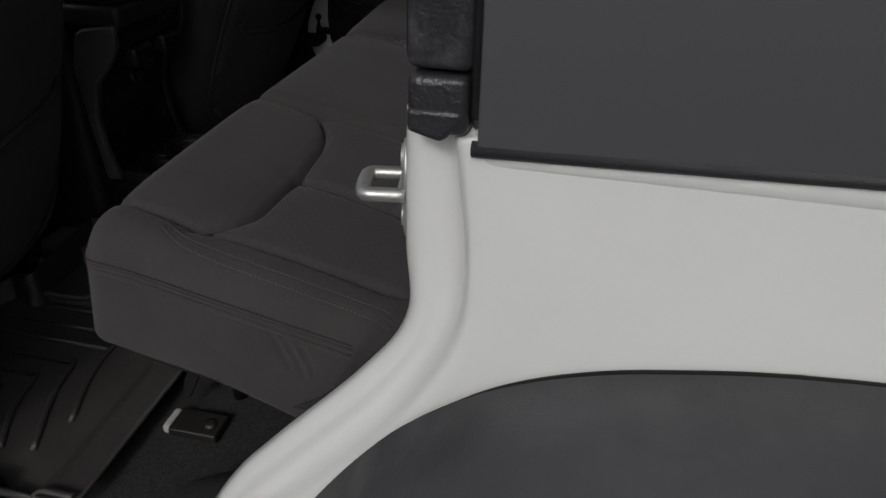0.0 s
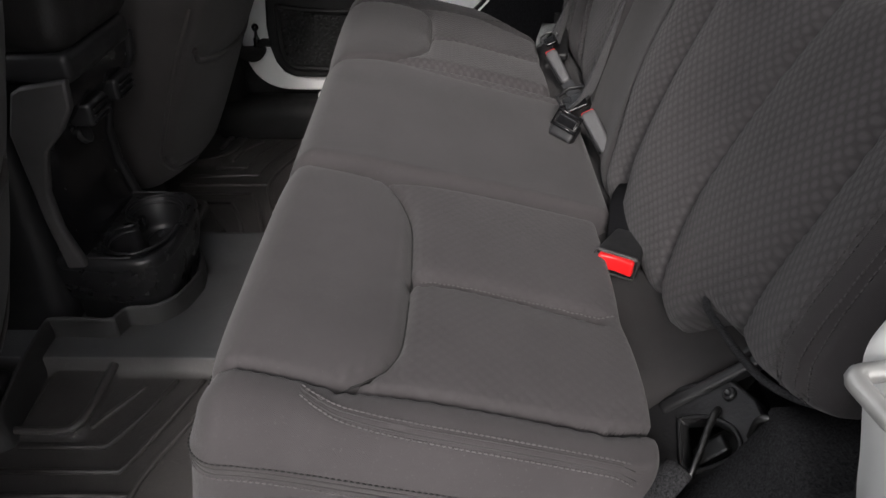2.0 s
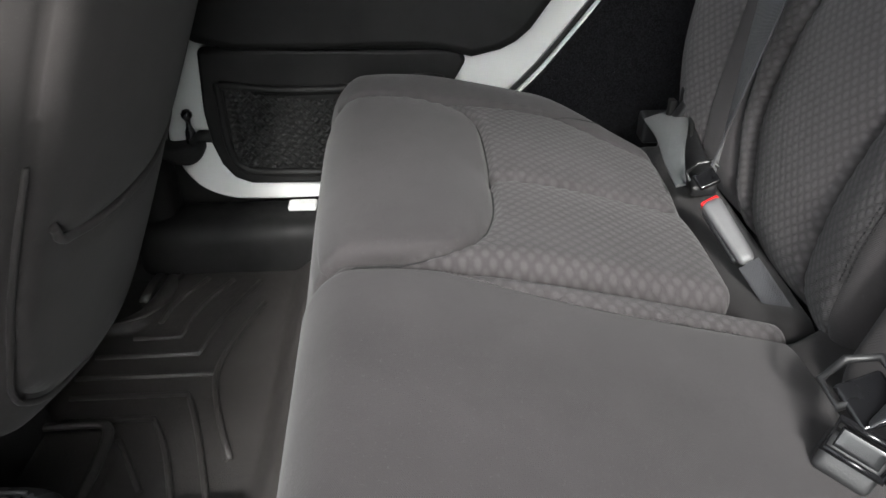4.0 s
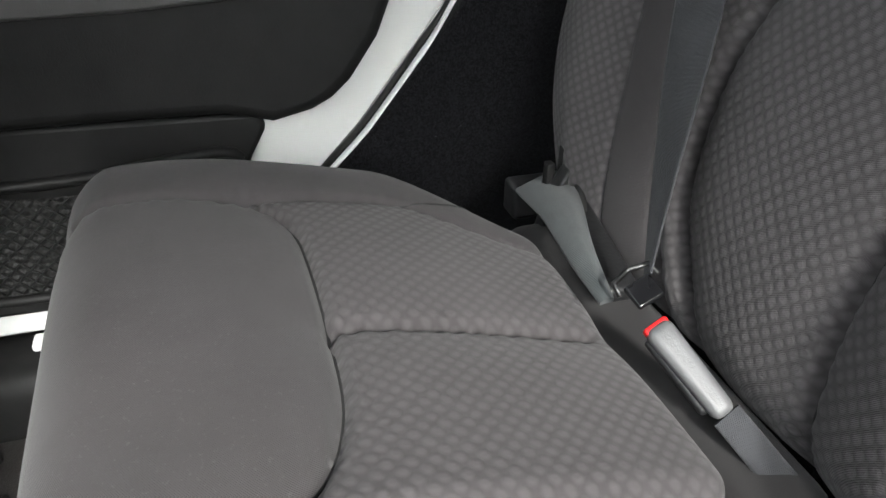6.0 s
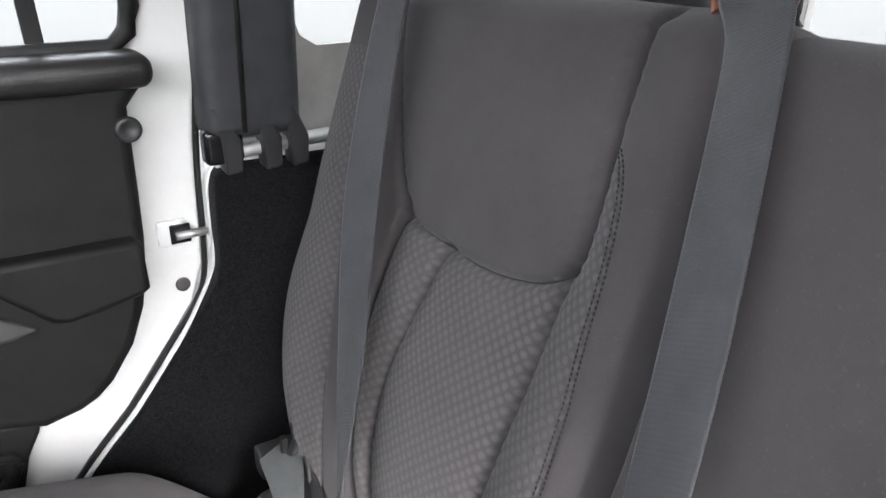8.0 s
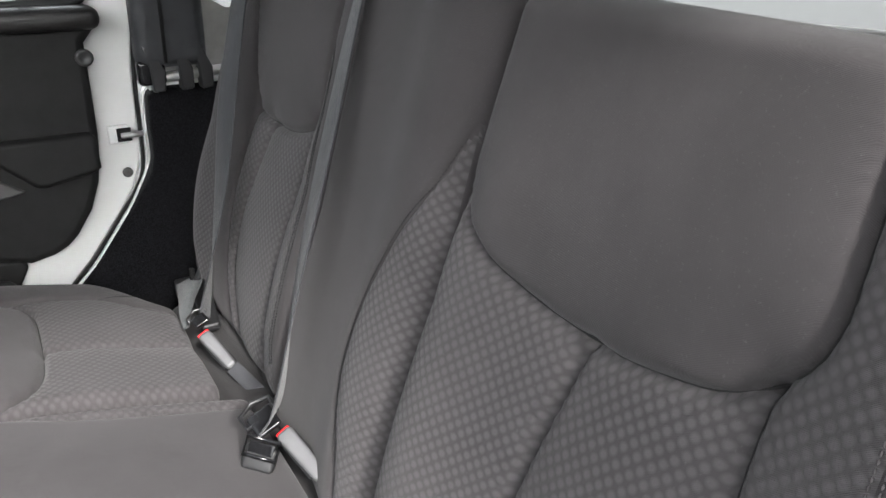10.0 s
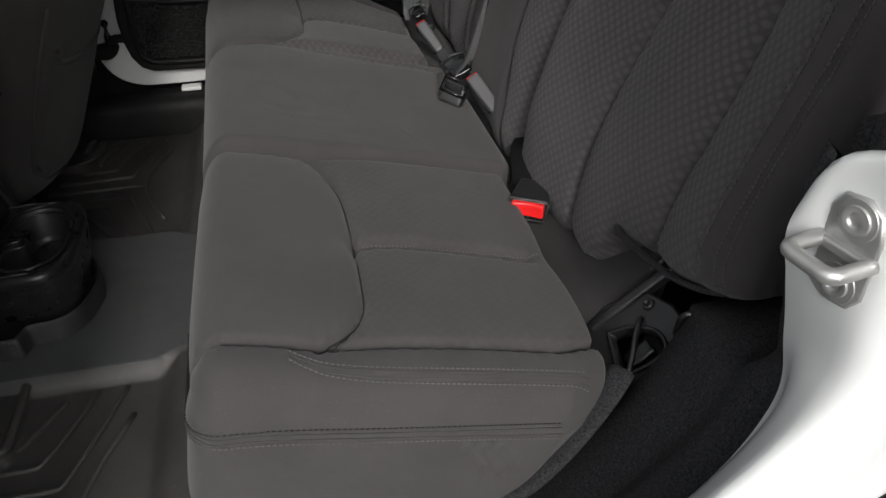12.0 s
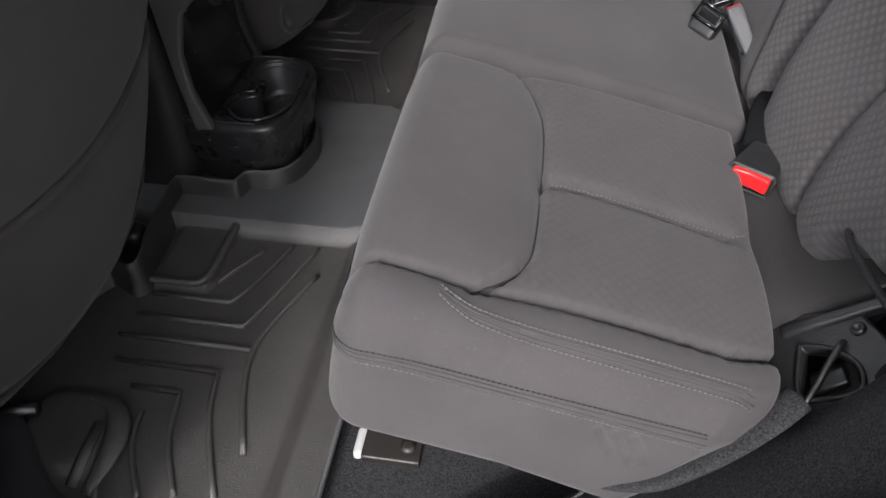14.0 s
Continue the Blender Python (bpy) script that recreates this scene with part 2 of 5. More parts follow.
def cube_grid(lo, hi, step):
    """Vertices and faces of a box, cut into squares of about one step."""
    lo, hi = np.array(lo, float), np.array(hi, float)
    n = np.maximum(2, np.round((hi - lo) / step).astype(int))
    seen, verts, faces = {}, [], []

    def vid(i, j, k):
        key = (i, j, k)
        if key not in seen:
            seen[key] = len(verts)
            verts.append(key)
        return seen[key]

    for a in range(3):
        b, c = (a + 1) % 3, (a + 2) % 3
        for side in (0, n[a]):
            for i in range(n[b]):
                for j in range(n[c]):
                    q = []
                    for di, dj in ((0, 0), (1, 0), (1, 1), (0, 1)):
                        p = [0, 0, 0]
                        p[a], p[b], p[c] = side, i + di, j + dj
                        q.append(vid(*p))
                    faces.append(q if side else q[::-1])
    v = np.array(verts, float) / n * (hi - lo) + lo
    return v, faces


def soften(v, lo, hi, rlo, rhi):
    """Rounds a box's surface, with a radius of its own at the low and the high end of each axis."""
    lo, hi, rlo, rhi = (np.array(a, float) for a in (lo, hi, rlo, rhi))
    inner = np.clip(v, lo + rlo, hi - rhi)
    d = v - inner
    r = np.where(d < 0, rlo, rhi)
    u = d / np.maximum(r, 1e-6)
    length = np.linalg.norm(u, axis=1, keepdims=True)
    top = np.abs(u).max(axis=1, keepdims=True)
    return inner + u / np.maximum(length, 1e-6) * np.minimum(top, 1) * r


def rounded(name, lo, hi, r, material, parent=None, label="", step=None, bend=None, m=None):
    """A rounded block; bend reshapes its vertices."""
    lo, hi = np.array(lo, float), np.array(hi, float)
    size = hi - lo
    r = np.minimum(np.full(3, r), size * 0.49)
    v, f = cube_grid((0, 0, 0), (1, 1, 1), 1 / 12 if step is None else 1.0)
    if step is not None:
        v, f = cube_grid(lo, hi, step)
    else:
        # crowd the cuts towards the rounded ends
        w = np.clip(v, 0, 1)
        frac = r / size
        e = np.where(w < 0.25, w * 4 * frac, np.where(w > 0.75, 1 - (1 - w) * 4 * frac, frac + (w - 0.25) * 2 * (1 - 2 * frac)))
        v = lo + e * size
    v = soften(v, lo, hi, r, r)
    if bend is not None:
        v = bend(v)
    ob = raw(name, v, f, material, parent, label)
    if m is not None:
        ob.matrix_basis = m
    return ob


def near_lines(p, lines):
    """The distance of 2D points p from the nearest of some polylines."""
    best = np.full(len(p), 9.0)
    for line in lines:
        for a, b in zip(line[:-1], line[1:]):
            a, b = np.array(a), np.array(b)
            ab = b - a
            t = np.clip(((p - a) @ ab) / max(ab @ ab, 1e-12), 0, 1)
            best = np.minimum(best, np.linalg.norm(p - a - t[:, None] * ab, axis=1))
    return best


def inside(p, poly):
    """Whether 2D points lie inside a polygon."""
    x, y = p[:, 0], p[:, 1]
    hit = np.zeros(len(p), bool)
    for (x0, y0), (x1, y1) in zip(poly, poly[1:] + poly[:1]):
        cross = (y0 > y) != (y1 > y)
        hit ^= cross & (x < (x1 - x0) * (y - y0) / ((y1 - y0) or 1e-9) + x0)
    return hit


def spline(points, n):
    """A smooth line of n points through the given ones (Catmull-Rom)."""
    p = np.array(points, float)
    ext = np.vstack([2 * p[0] - p[1], p, 2 * p[-1] - p[-2]])
    out = []
    for s in np.linspace(0, len(p) - 1 - 1e-9, n):
        i, t = int(s), s - int(s)
        a, b, c, d = ext[i : i + 4]
        out.append(0.5 * (2 * b + (c - a) * t + (2 * a - 5 * b + 4 * c - d) * t**2 + (3 * b - a - 3 * c + d) * t**3))
    return np.array(out)


def loft(name, rows, material, parent=None, label="", close=False):
    """A skin over rows of points, each row as long as the others."""
    n = len(rows[0])
    verts = [p for row in rows for p in row]
    faces = []
    for i in range(len(rows) - 1):
        for j in range(n - 1 + close):
            k = (j + 1) % n
            faces.append((i * n + j, i * n + k, (i + 1) * n + k, (i + 1) * n + j))
    return raw(name, verts, faces, material, parent, label)


def slab(name, outline, axis, lo, hi, material, parent=None, label="", bevel=0.0, holes=(), segments=2):
    """A plate: an outline (of the two other axes, in order) with holes, drawn out from lo to hi along an axis, its rims bevelled."""
    rest = [a for a in range(3) if a != axis]

    def place(p, d):
        q = [0, 0, 0]
        q[rest[0]], q[rest[1]], q[axis] = p[0], p[1], d
        return q

    bm = bmesh.new()
    edges = []
    for ring in (outline, *holes):
        vs = [bm.verts.new(place(p, lo)) for p in ring]
        edges += [bm.edges.new((vs[i], vs[(i + 1) % len(vs)])) for i in range(len(vs))]
    bmesh.ops.triangle_fill(bm, edges=edges, use_beauty=True)
    out = bmesh.ops.extrude_face_region(bm, geom=bm.faces[:])
    shift = [0, 0, 0]
    shift[axis] = hi - lo
    bmesh.ops.translate(bm, verts=[g for g in out["geom"] if isinstance(g, bmesh.types.BMVert)], vec=shift)
    bmesh.ops.recalc_face_normals(bm, faces=bm.faces[:])
    if bevel:
        rim = [e for e in bm.edges if len(e.link_faces) == 2 and e.calc_face_angle(0) > 1.0]
        bmesh.ops.bevel(bm, geom=rim, offset=bevel, segments=segments, profile=0.5, affect="EDGES")
    ob = part(name, bm, material, parent, label, smooth=bool(bevel))
    for p in ob.data.polygons:
        if abs(p.normal[axis]) > 0.999:
            p.use_smooth = False
    return ob


def tube(name, points, r, material, parent=None, label="", closed=False, sides=8, flat=1.0):
    """A round bar along a line."""
    p = [Vector(q) for q in points]
    n = len(p)
    rows, up = [], Vector((0.13, 0.31, 0.94))
    for i in range(n):
        a, b = p[(i - 1) % n if closed else max(i - 1, 0)], p[(i + 1) % n if closed else min(i + 1, n - 1)]
        way = (b - a).normalized()
        u = way.cross(up).normalized()
        w = u.cross(way)
        rr = r[i] if isinstance(r, (list, tuple)) else r
        rows.append([p[i] + (u * math.cos(s) + w * math.sin(s) * flat) * rr for s in (2 * math.pi * k / sides for k in range(sides))])
    verts = [tuple(q) for row in rows for q in row]
    faces = []
    for i in range(n if closed else n - 1):
        for k in range(sides):
            j, m = (i + 1) % n, (k + 1) % sides
            faces.append((i * sides + k, i * sides + m, j * sides + m, j * sides + k))
    if not closed:
        faces += [tuple(range(sides))[::-1], tuple((n - 1) * sides + k for k in range(sides))]
    return raw(name, verts, faces, material, parent, label)


def ribbon(name, points, sides, width, thick, material, parent=None, label=""):
    """A strap along a line; sides gives the direction across it at each point."""
    rows = []
    n = len(points)
    for i in range(n):
        p = Vector(points[i])
        way = (Vector(points[min(i + 1, n - 1)]) - Vector(points[max(i - 1, 0)])).normalized()
        s = Vector(sides[i])
        s = (s - way * s.dot(way)).normalized()
        up = way.cross(s)
        ring = []
        for a, b in ((-1, -0.4), (-0.97, 0.5), (-0.85, 1), (0, 1), (0.85, 1), (0.97, 0.5), (1, -0.4), (0.9, -1), (0, -1), (-0.9, -1)):
            ring.append(p + s * (a * width / 2) + up * (b * thick / 2))
        rows.append(ring)
    return loft(name, rows, material, parent, label, close=True)


def lathe(name, profile, m, material, parent=None, label="", sides=24):
    """A turned body: (radius, height) pairs about the z axis of the pose m."""
    rows = [[m @ Vector((r * math.cos(a), r * math.sin(a), h)) for a in (2 * math.pi * k / sides for k in range(sides))] for r, h in profile]
    return loft(name, [[tuple(q) for q in row] for row in rows], material, parent, label, close=True)


def aim(origin, way, up=(0, 0, 1)):
    """A pose at origin whose z axis points along way."""
    z = Vector(way).normalized()
    x = Vector(up).cross(z)
    x = x.normalized() if x.length > 1e-4 else Vector((1, 0, 0))
    return Matrix.Translation(origin) @ Matrix((x, z.cross(x), z)).transposed().to_4x4()


def stitches(name, line, normals, material, parent, pitch=0.0042, length=0.0029, r=0.0009, lift=0.0008):
    """A row of small raised stitches along a line on cloth."""
    verts, faces = [], []
    line = [Vector(p) for p in line]
    gaps = [(b - a).length for a, b in zip(line, line[1:])]
    s, total = 0.0, sum(gaps)
    while s + length < total:
        ends = []
        for q in (s, s + length):
            acc = 0.0
            for i, g in enumerate(gaps):
                if acc + g >= q or i == len(gaps) - 1:
                    f = min((q - acc) / max(g, 1e-9), 1)
                    ends.append((line[i].lerp(line[i + 1], f), Vector(normals[i])))
                    break
                acc += g
        (a, na), (b, _) = ends
        way = (b - a).normalized()
        side = way.cross(na).normalized()
        k = len(verts)
        for p, squeeze in ((a, 0.5), ((a + b) / 2, 1.0), (b, 0.5)):
            for x, y in ((-1, 0), (0, 1), (1, 0), (0, -1)):
                verts.append(tuple(p + na * lift + (side * x + na * y) * r * squeeze))
        for j in (0, 4):
            for c in range(4):
                d = (c + 1) % 4
                faces.append((k + j + c, k + j + d, k + j + 4 + d, k + j + 4 + c))
        s += pitch
    return raw(name, verts, faces, material, parent)


# ---------------------------------------------------------------- ground and shell of the vehicle
SIDE = 1.42  # from one door striker to the other
MID = SIDE / 2


def flip(points, about=MID):
    """The same points on the other side of the vehicle."""
    return [(p[0], 2 * about - p[1], *p[2:]) for p in points]


ground = slab("ground", [(-60, -60), (60, -60), (60, 60), (-60, 60)], 2, -0.72, -0.62, M_ASPHALT)
tagged(ground, "dark grey asphalt ground under the vehicle", "ground", kind="structure")
# Unseen wall, added to cut low sky light through the door opening.
sky_block = slab("wall_sky_block", [(-30, -0.62), (30, -0.62), (30, 1.7), (-30, 1.7)], 1, -5.6, -5.2, M_RENDERED)
tagged(sky_block, "unseen plain grey wall added to block low sky light", "building wall", kind="structure")
floor = slab("floor", [(-1.75, 0.0), (0.32, 0.0), (0.32, SIDE), (-1.75, SIDE)], 2, -0.05, -0.006, M_CARPET)
tagged(floor, "black carpeted floor pan of the cabin", "floor", kind="structure")

# Rim of the door opening: lines in (x, z) at growing depth from the outer skin inwards.
SKIN = [(0.088, 0.585), (0.094, 0.50), (0.086, 0.440), (0.046, 0.364), (-0.020, 0.284), (-0.080, 0.212), (-0.170, 0.07), (-0.30, -0.06)]
RIDGE = [(0.073, 0.574), (0.081, 0.50), (0.073, 0.445), (0.033, 0.371), (-0.032, 0.292), (-0.092, 0.221), (-0.185, 0.075), (-0.31, -0.05)]
FRONT = [(0.040, 0.588), (0.039, 0.498), (0.039, 0.440), (0.006, 0.388), (-0.067, 0.305), (-0.113, 0.245), (-0.195, 0.105), (-0.32, -0.03)]
INNER = [(0.033, 0.566), (0.027, 0.520), (0.046, 0.440), (0.056, 0.375), (0.018, 0.295), (-0.078, 0.195), (-0.175, 0.085), (-0.33, -0.008)]


def jamb(y_of, name, label):
    rows = []
    n = 60
    lines = [spline(a, n) for a in (SKIN, RIDGE, FRONT, INNER)]
    blend = [(0, 1, -0.9, -0.0709), (0, 1, 0.0, -0.0711), (0, 1, 0.55, -0.0708), (0, 1, 0.85, -0.068), (0, 1, 1.0, -0.061), (1, 2, 0.06, -0.0525), (1, 2, 0.18, -0.0475), (1, 2, 0.42, -0.0452),
             (1, 2, 0.55, -0.0468), (1, 2, 0.72, -0.0465), (1, 2, 0.92, -0.041), (1, 2, 1.0, -0.034), (2, 3, 0.15, -0.025), (2, 3, 0.30, -0.014), (2, 3, 0.55, -0.002), (2, 3, 0.80, 0.006), (2, 3, 0.93, 0.012), (2, 3, 0.98, 0.016), (2, 3, 1.0, 0.019)]
    for a, b, f, y in blend:
        p = lines[a] * (1 - f) + lines[b] * f
        crown = np.interp(y, [-0.075, -0.066, -0.052, -0.045, -0.030, -0.014, 0.0, 0.008, 0.014, 0.019], [0.585, 0.578, 0.586, 0.589, 0.584, 0.577, 0.571, 0.566, 0.558, 0.542])
        row = [(q[0], y_of(y), 0.49 + (q[1] - 0.49) * (crown - 0.49) / (p[0][1] - 0.49) if q[1] > 0.49 else q[1]) for q in p]
        x, yy, z = row[0]
        rows.append([(x + 0.030, yy, z - 0.002), (x + 0.007, yy, z), (x + 0.002, yy, z - 0.0015), (x, yy, z - 0.005)] + row[1:])
    ob = loft(name, rows, M_WHITE)
    return tagged(ob, label, "body pillar", kind="structure")


jamb(lambda y: y, "door_jamb", "white painted door opening rim curving down to the sill")

# Outer quarter panel with the wheel arch cut out of it.
ARCH = [(-0.13, 0.05), (-0.078, 0.17), (-0.028, 0.268), (0.008, 0.326), (0.047, 0.376), (0.079, 0.404), (0.110, 0.425), (0.149, 0.442), (0.20, 0.455), (0.288, 0.467), (0.46, 0.472), (0.62, 0.45), (0.78, 0.36), (0.9, 0.22), (0.95, 0.05)]
arch_line = [tuple(p) for p in spline(ARCH, 60)]
skin_line = [tuple(p) for p in spline(SKIN, 60)]


def quarter(y0, y1, name, label):
    keep = [p for p in skin_line if p[1] > 0.06]
    outline = keep[::-1] + [(0.6, 0.592), (1.30, 0.598), (1.30, 0.05)] + arch_line[::-1]
    ob = slab(name, outline, 1, y0, y1, M_WHITE, bevel=0.002, segments=2)
    return tagged(ob, label, "quarter panel", kind="structure")


quarter(-0.0708, -0.058, "quarter_panel", "glossy white body side panel above the rear wheel arch")
quarter(SIDE + 0.062, SIDE + 0.075, "quarter_panel", "white body side panel behind the far door")
rail = rounded("body_rail", (0.083, -0.0722, 0.560), (1.30, 0.0, 0.590), 0.012, M_WHITE)
tagged(rail, "rounded white top edge of the body side", "body rail", kind="structure")

# Wide dark flare over the rear wheel.
flare = holder("fender_flare", "broad dark grey moulded plastic fender flare", "fender flare")
inner_arch = spline([(x, z) for x, z in ARCH], 60)
mid_x, mid_z = 0.46, 0.02
rows = []
for out, drop, grow in ((-0.066, 0.000, 0.004), (-0.074, -0.002, 0.002), (-0.082, 0.004, 0.004), (-0.13, -0.004, 0.0), (-0.20, -0.020, -0.005), (-0.245, -0.045, -0.015), (-0.258, -0.075, -0.03), (-0.25, -0.10, -0.04), (-0.09, -0.10, -0.04)):
    row = []
    for x, z in inner_arch:
        d = Vector((x - mid_x, z - mid_z)).normalized()
        row.append((x + d.x * (grow + drop), out, z + d.y * (grow + drop)))
    rows.append(row)
loft("flare_shell", rows, M_FLARE, flare)
tube("edge_seal", [(p[0], -0.0735, p[1]) for p in inner_arch], 0.0028, M_SEAL, flare, "thin black rubber edge against the body")

# Soft top above the near body side: vinyl quarter with its sewn window.
top = holder("convertible_roof", "black vinyl soft top with sewn-in side windows", "car roof")
slab("side_curtain", [(0.082, 0.583), (1.28, 0.604), (1.24, 1.16), (0.082, 1.16)], 1, -0.066, -0.060, M_TOP, top, holes=[[(0.13, 0.63), (0.13, 1.07), (1.12, 1.07), (1.14, 0.645)]], bevel=0.002)
tube("hem", [(0.084, -0.0735, 0.576), (0.3, -0.074, 0.583), (1.28, -0.074, 0.604)], 0.0042, M_TOP, top, "padded black lower hem")
tube("hem", [(0.084, -0.066, 0.590), (0.084, -0.066, 1.15)], 0.003, M_TOP, top)
k_screen = Nodes("tinted_window_film", (0.085, 0.087, 0.094), 0.42, Specular_IOR_Level=0.5, Transmission_Weight=0.3)
k_screen.bump(k_screen.noise(900.0, 2.0), 0.0002, 0.4)
film = slab("window_film", [(0.087, 0.578), (1.20, 0.602), (1.18, 1.1), (0.087, 1.1)], 1, -0.0765, -0.0730, k_screen.m, top, "dark grey tinted window film", bevel=0.001)
film.visible_shadow = False
# Unseen roof panel: front edge and pale colour chosen to set the cabin light.
roof = slab("unseen_roof", [(-0.50, -0.06), (1.26, -0.06), (1.26, SIDE + 0.06), (-0.50, SIDE + 0.06)], 2, 1.16, 1.19, M_PALETOP, top, "unseen pale grey roof panel cut short to set the cabin light")
WIN = [(0.198, 1.08), (0.198, 0.765), (0.206, 0.740), (0.228, 0.726), (0.95, 0.735), (0.98, 0.76), (0.98, 1.08)]
slab("side_curtain", [(0.07, 0.605), (1.28, 0.605), (1.26, 1.16), (0.07, 1.16)], 1, 1.495, 1.501, M_PALETOP, top, "pale grey lining round a clear window", holes=[WIN], bevel=0.001)
pane = slab("window_pane", WIN, 1, 1.497, 1.499, M_GLASS, top, "clear plastic window")
pane.visible_shadow = False

# Tailgate with its large rear window.
gate = holder("tailgate", "tailgate with a pale frame round a wide clear window", "tailgate")
GW = [(1.355, 0.715), (1.345, 0.70), (0.10, 0.70), (0.08, 0.72), (0.10, 1.08), (1.33, 1.08)]
slab("gate_shell", [(-0.04, 0.15), (1.46, 0.15), (1.46, 1.16), (-0.04, 1.16)], 0, 1.05, 1.10, M_PALETOP, gate, holes=[GW], bevel=0.004)
tube("window_seal", [(1.048, 1.36, 1.1), (1.048, 1.362, 0.74), (1.048, 1.352, 0.715)], 0.016, M_SEAL, gate)
pane = slab("window_pane", GW, 0, 1.072, 1.076, M_GLASS, gate)
pane.visible_shadow = False

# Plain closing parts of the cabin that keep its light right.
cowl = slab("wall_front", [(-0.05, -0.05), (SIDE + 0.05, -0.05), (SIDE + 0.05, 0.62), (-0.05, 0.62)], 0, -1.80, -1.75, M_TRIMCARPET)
tagged(cowl, "dark front bulkhead of the cabin", "bulkhead", kind="structure")
for nm, y0, y1 in (("wall_near_front", -0.06, -0.02), ("wall_far_front", SIDE + 0.02, SIDE + 0.06)):
    w = slab(nm, [(-1.75, -0.1), (-0.66, -0.1), (-0.66, 0.70), (-1.75, 0.70)], 1, y0, y1, M_DOORTRIM)
    tagged(w, "dark trim of the front door side", "cabin side", kind="structure")

# Rear cargo bay.
cargo = slab("cargo_floor", [(0.30, 0.0), (1.06, 0.0), (1.06, SIDE), (0.30, SIDE)], 2, 0.20, 0.262, M_CARPET)
tagged(cargo, "raised black cargo floor behind the rear seat", "cargo floor", kind="structure")
bulk = slab("cargo_step", [(0.02, -0.05), (SIDE - 0.02, -0.05), (SIDE - 0.02, 0.26), (0.02, 0.26)], 0, 0.285, 0.30, M_CARPET)
tagged(bulk, "black carpeted step under the cargo floor", "cargo step", kind="structure")
mat2 = holder("cargo_mat", "black rubber cargo mat moulded in small square pads", "cargo mat")
slab("mat_sheet", [(0.36, 0.16), (1.02, 0.16), (1.02, 1.26), (0.36, 1.26)], 2, 0.264, 0.268, M_MAT, mat2, bevel=0.001)
verts, faces = [], []
for r, h in ((0.0335, 0.267), (0.0325, 0.2715), (0.0300, 0.2725)):
    verts += [(-r, -r, h), (r, -r, h), (r, r, h), (-r, r, h)]
for a in (0, 4):
    faces += [(a + q, a + (q + 1) % 4, a + 4 + (q + 1) % 4, a + 4 + q) for q in range(4)]
pad = raw("pad", verts, faces + [(8, 9, 10, 11)], M_MAT, mat2, smooth=False)
pad.location = (0.40, 0.20, 0)
for i in range(9):
    for j in range(15):
        if i or j:
            more = new("pad", pad.data)
            more.parent, more.location = mat2, (0.40 + i * 0.072, 0.20 + j * 0.072, 0)
tie = holder("tie_down_loop", "small silver cargo tie-down loop with a black base", "tie-down")
tube("loop", spline([(0.572, 0.335, 0.275), (0.580, 0.334, 0.302), (0.598, 0.340, 0.312), (0.616, 0.346, 0.302), (0.620, 0.348, 0.275)], 16), 0.005, M_STEEL, tie)
rounded("base", (0.556, 0.325, 0.262), (0.640, 0.362, 0.279), 0.006, M_PLASTIC, tie)
hold = holder("cargo_strap", "black webbing strap rising from the tie-down loop", "strap")
ribbon("webbing", spline([(0.588, 0.352, 0.290), (0.630, 0.357, 0.395), (0.693, 0.369, 0.485), (0.81, 0.392, 0.66), (0.93, 0.41, 0.86), (1.045, 0.43, 1.10)], 16), [(0.75, -0.55, -0.3)] * 16, 0.036, 0.003, M_BLACKWEB, hold)
rounded("hook", (0.588, 0.344, 0.284), (0.606, 0.358, 0.302), 0.004, M_PLASTIC, hold)
tag = ribbon("paper_tag", spline([(0.455, 0.322, 0.268), (0.468, 0.320, 0.283), (0.482, 0.316, 0.279), (0.496, 0.312, 0.286), (0.506, 0.310, 0.272)], 12), [(0.2, 1, 0.1)] * 12, 0.03, 0.0012, M_FOAM)
tagged(tag, "small crumpled white paper tag on the cargo floor", "paper tag")
vent = holder("tailgate_vent", "white slotted vent panel low on the tailgate", "vent")
slab("vent_plate", [(0.30, 0.262), (0.598, 0.262), (0.598, 0.45), (0.30, 0.45)], 0, 1.030, 1.046, M_WHITE, vent, bevel=0.006)
for col in (0.545, 0.44, 0.335):
    for i in range(5):
        z = 0.284 + i * 0.030
        slab("slot", [(col - 0.036, z), (col + 0.036, z), (col + 0.036, z + 0.011), (col - 0.036, z + 0.011)], 0, 1.0285, 1.0298, M_GLOSS, vent)


# Carpet that lines the body side from the sill up over the wheel house.
def side_carpet(y_of, name, label):
    n = 50
    edge = spline([(p[0] + 0.004, p[1] - 0.004) for p in INNER], n)
    rows = []
    for y, dx, dz in ((0.014, 0.002, 0), (0.022, 0.001, 0.005), (0.036, 0.0, 0.009), (0.050, 0.0, 0.008), (0.060, 0.002, -0.002), (0.068, 0.004, -0.014), (0.078, 0.004, -0.016), (0.092, 0.004, -0.010), (0.106, 0.006, -0.012), (0.122, 0.008, -0.014), (0.150, 0.012, -0.020), (0.168, 0.03, -0.09), (0.18, 0.05, -0.22)):
        row = []
        for k, q in enumerate(edge):
            x, z = q[0] + dx, max(q[1] + dz * min(1.0, max(q[1], 0.1) / 0.3), -0.004 - 0.0002 * k)
            over = max(0.0, q[1] - 0.372) * min(1.0, max(0.0, (y - 0.034) / 0.026))  # flattens into the shelf on the wheel house
            row.append((x + 1.1 * over, y_of(y), z - 0.97 * over))
        rows.append(row)
    ob = loft(name, rows, M_CARPET)
    return tagged(ob, label, "carpet", kind="structure")


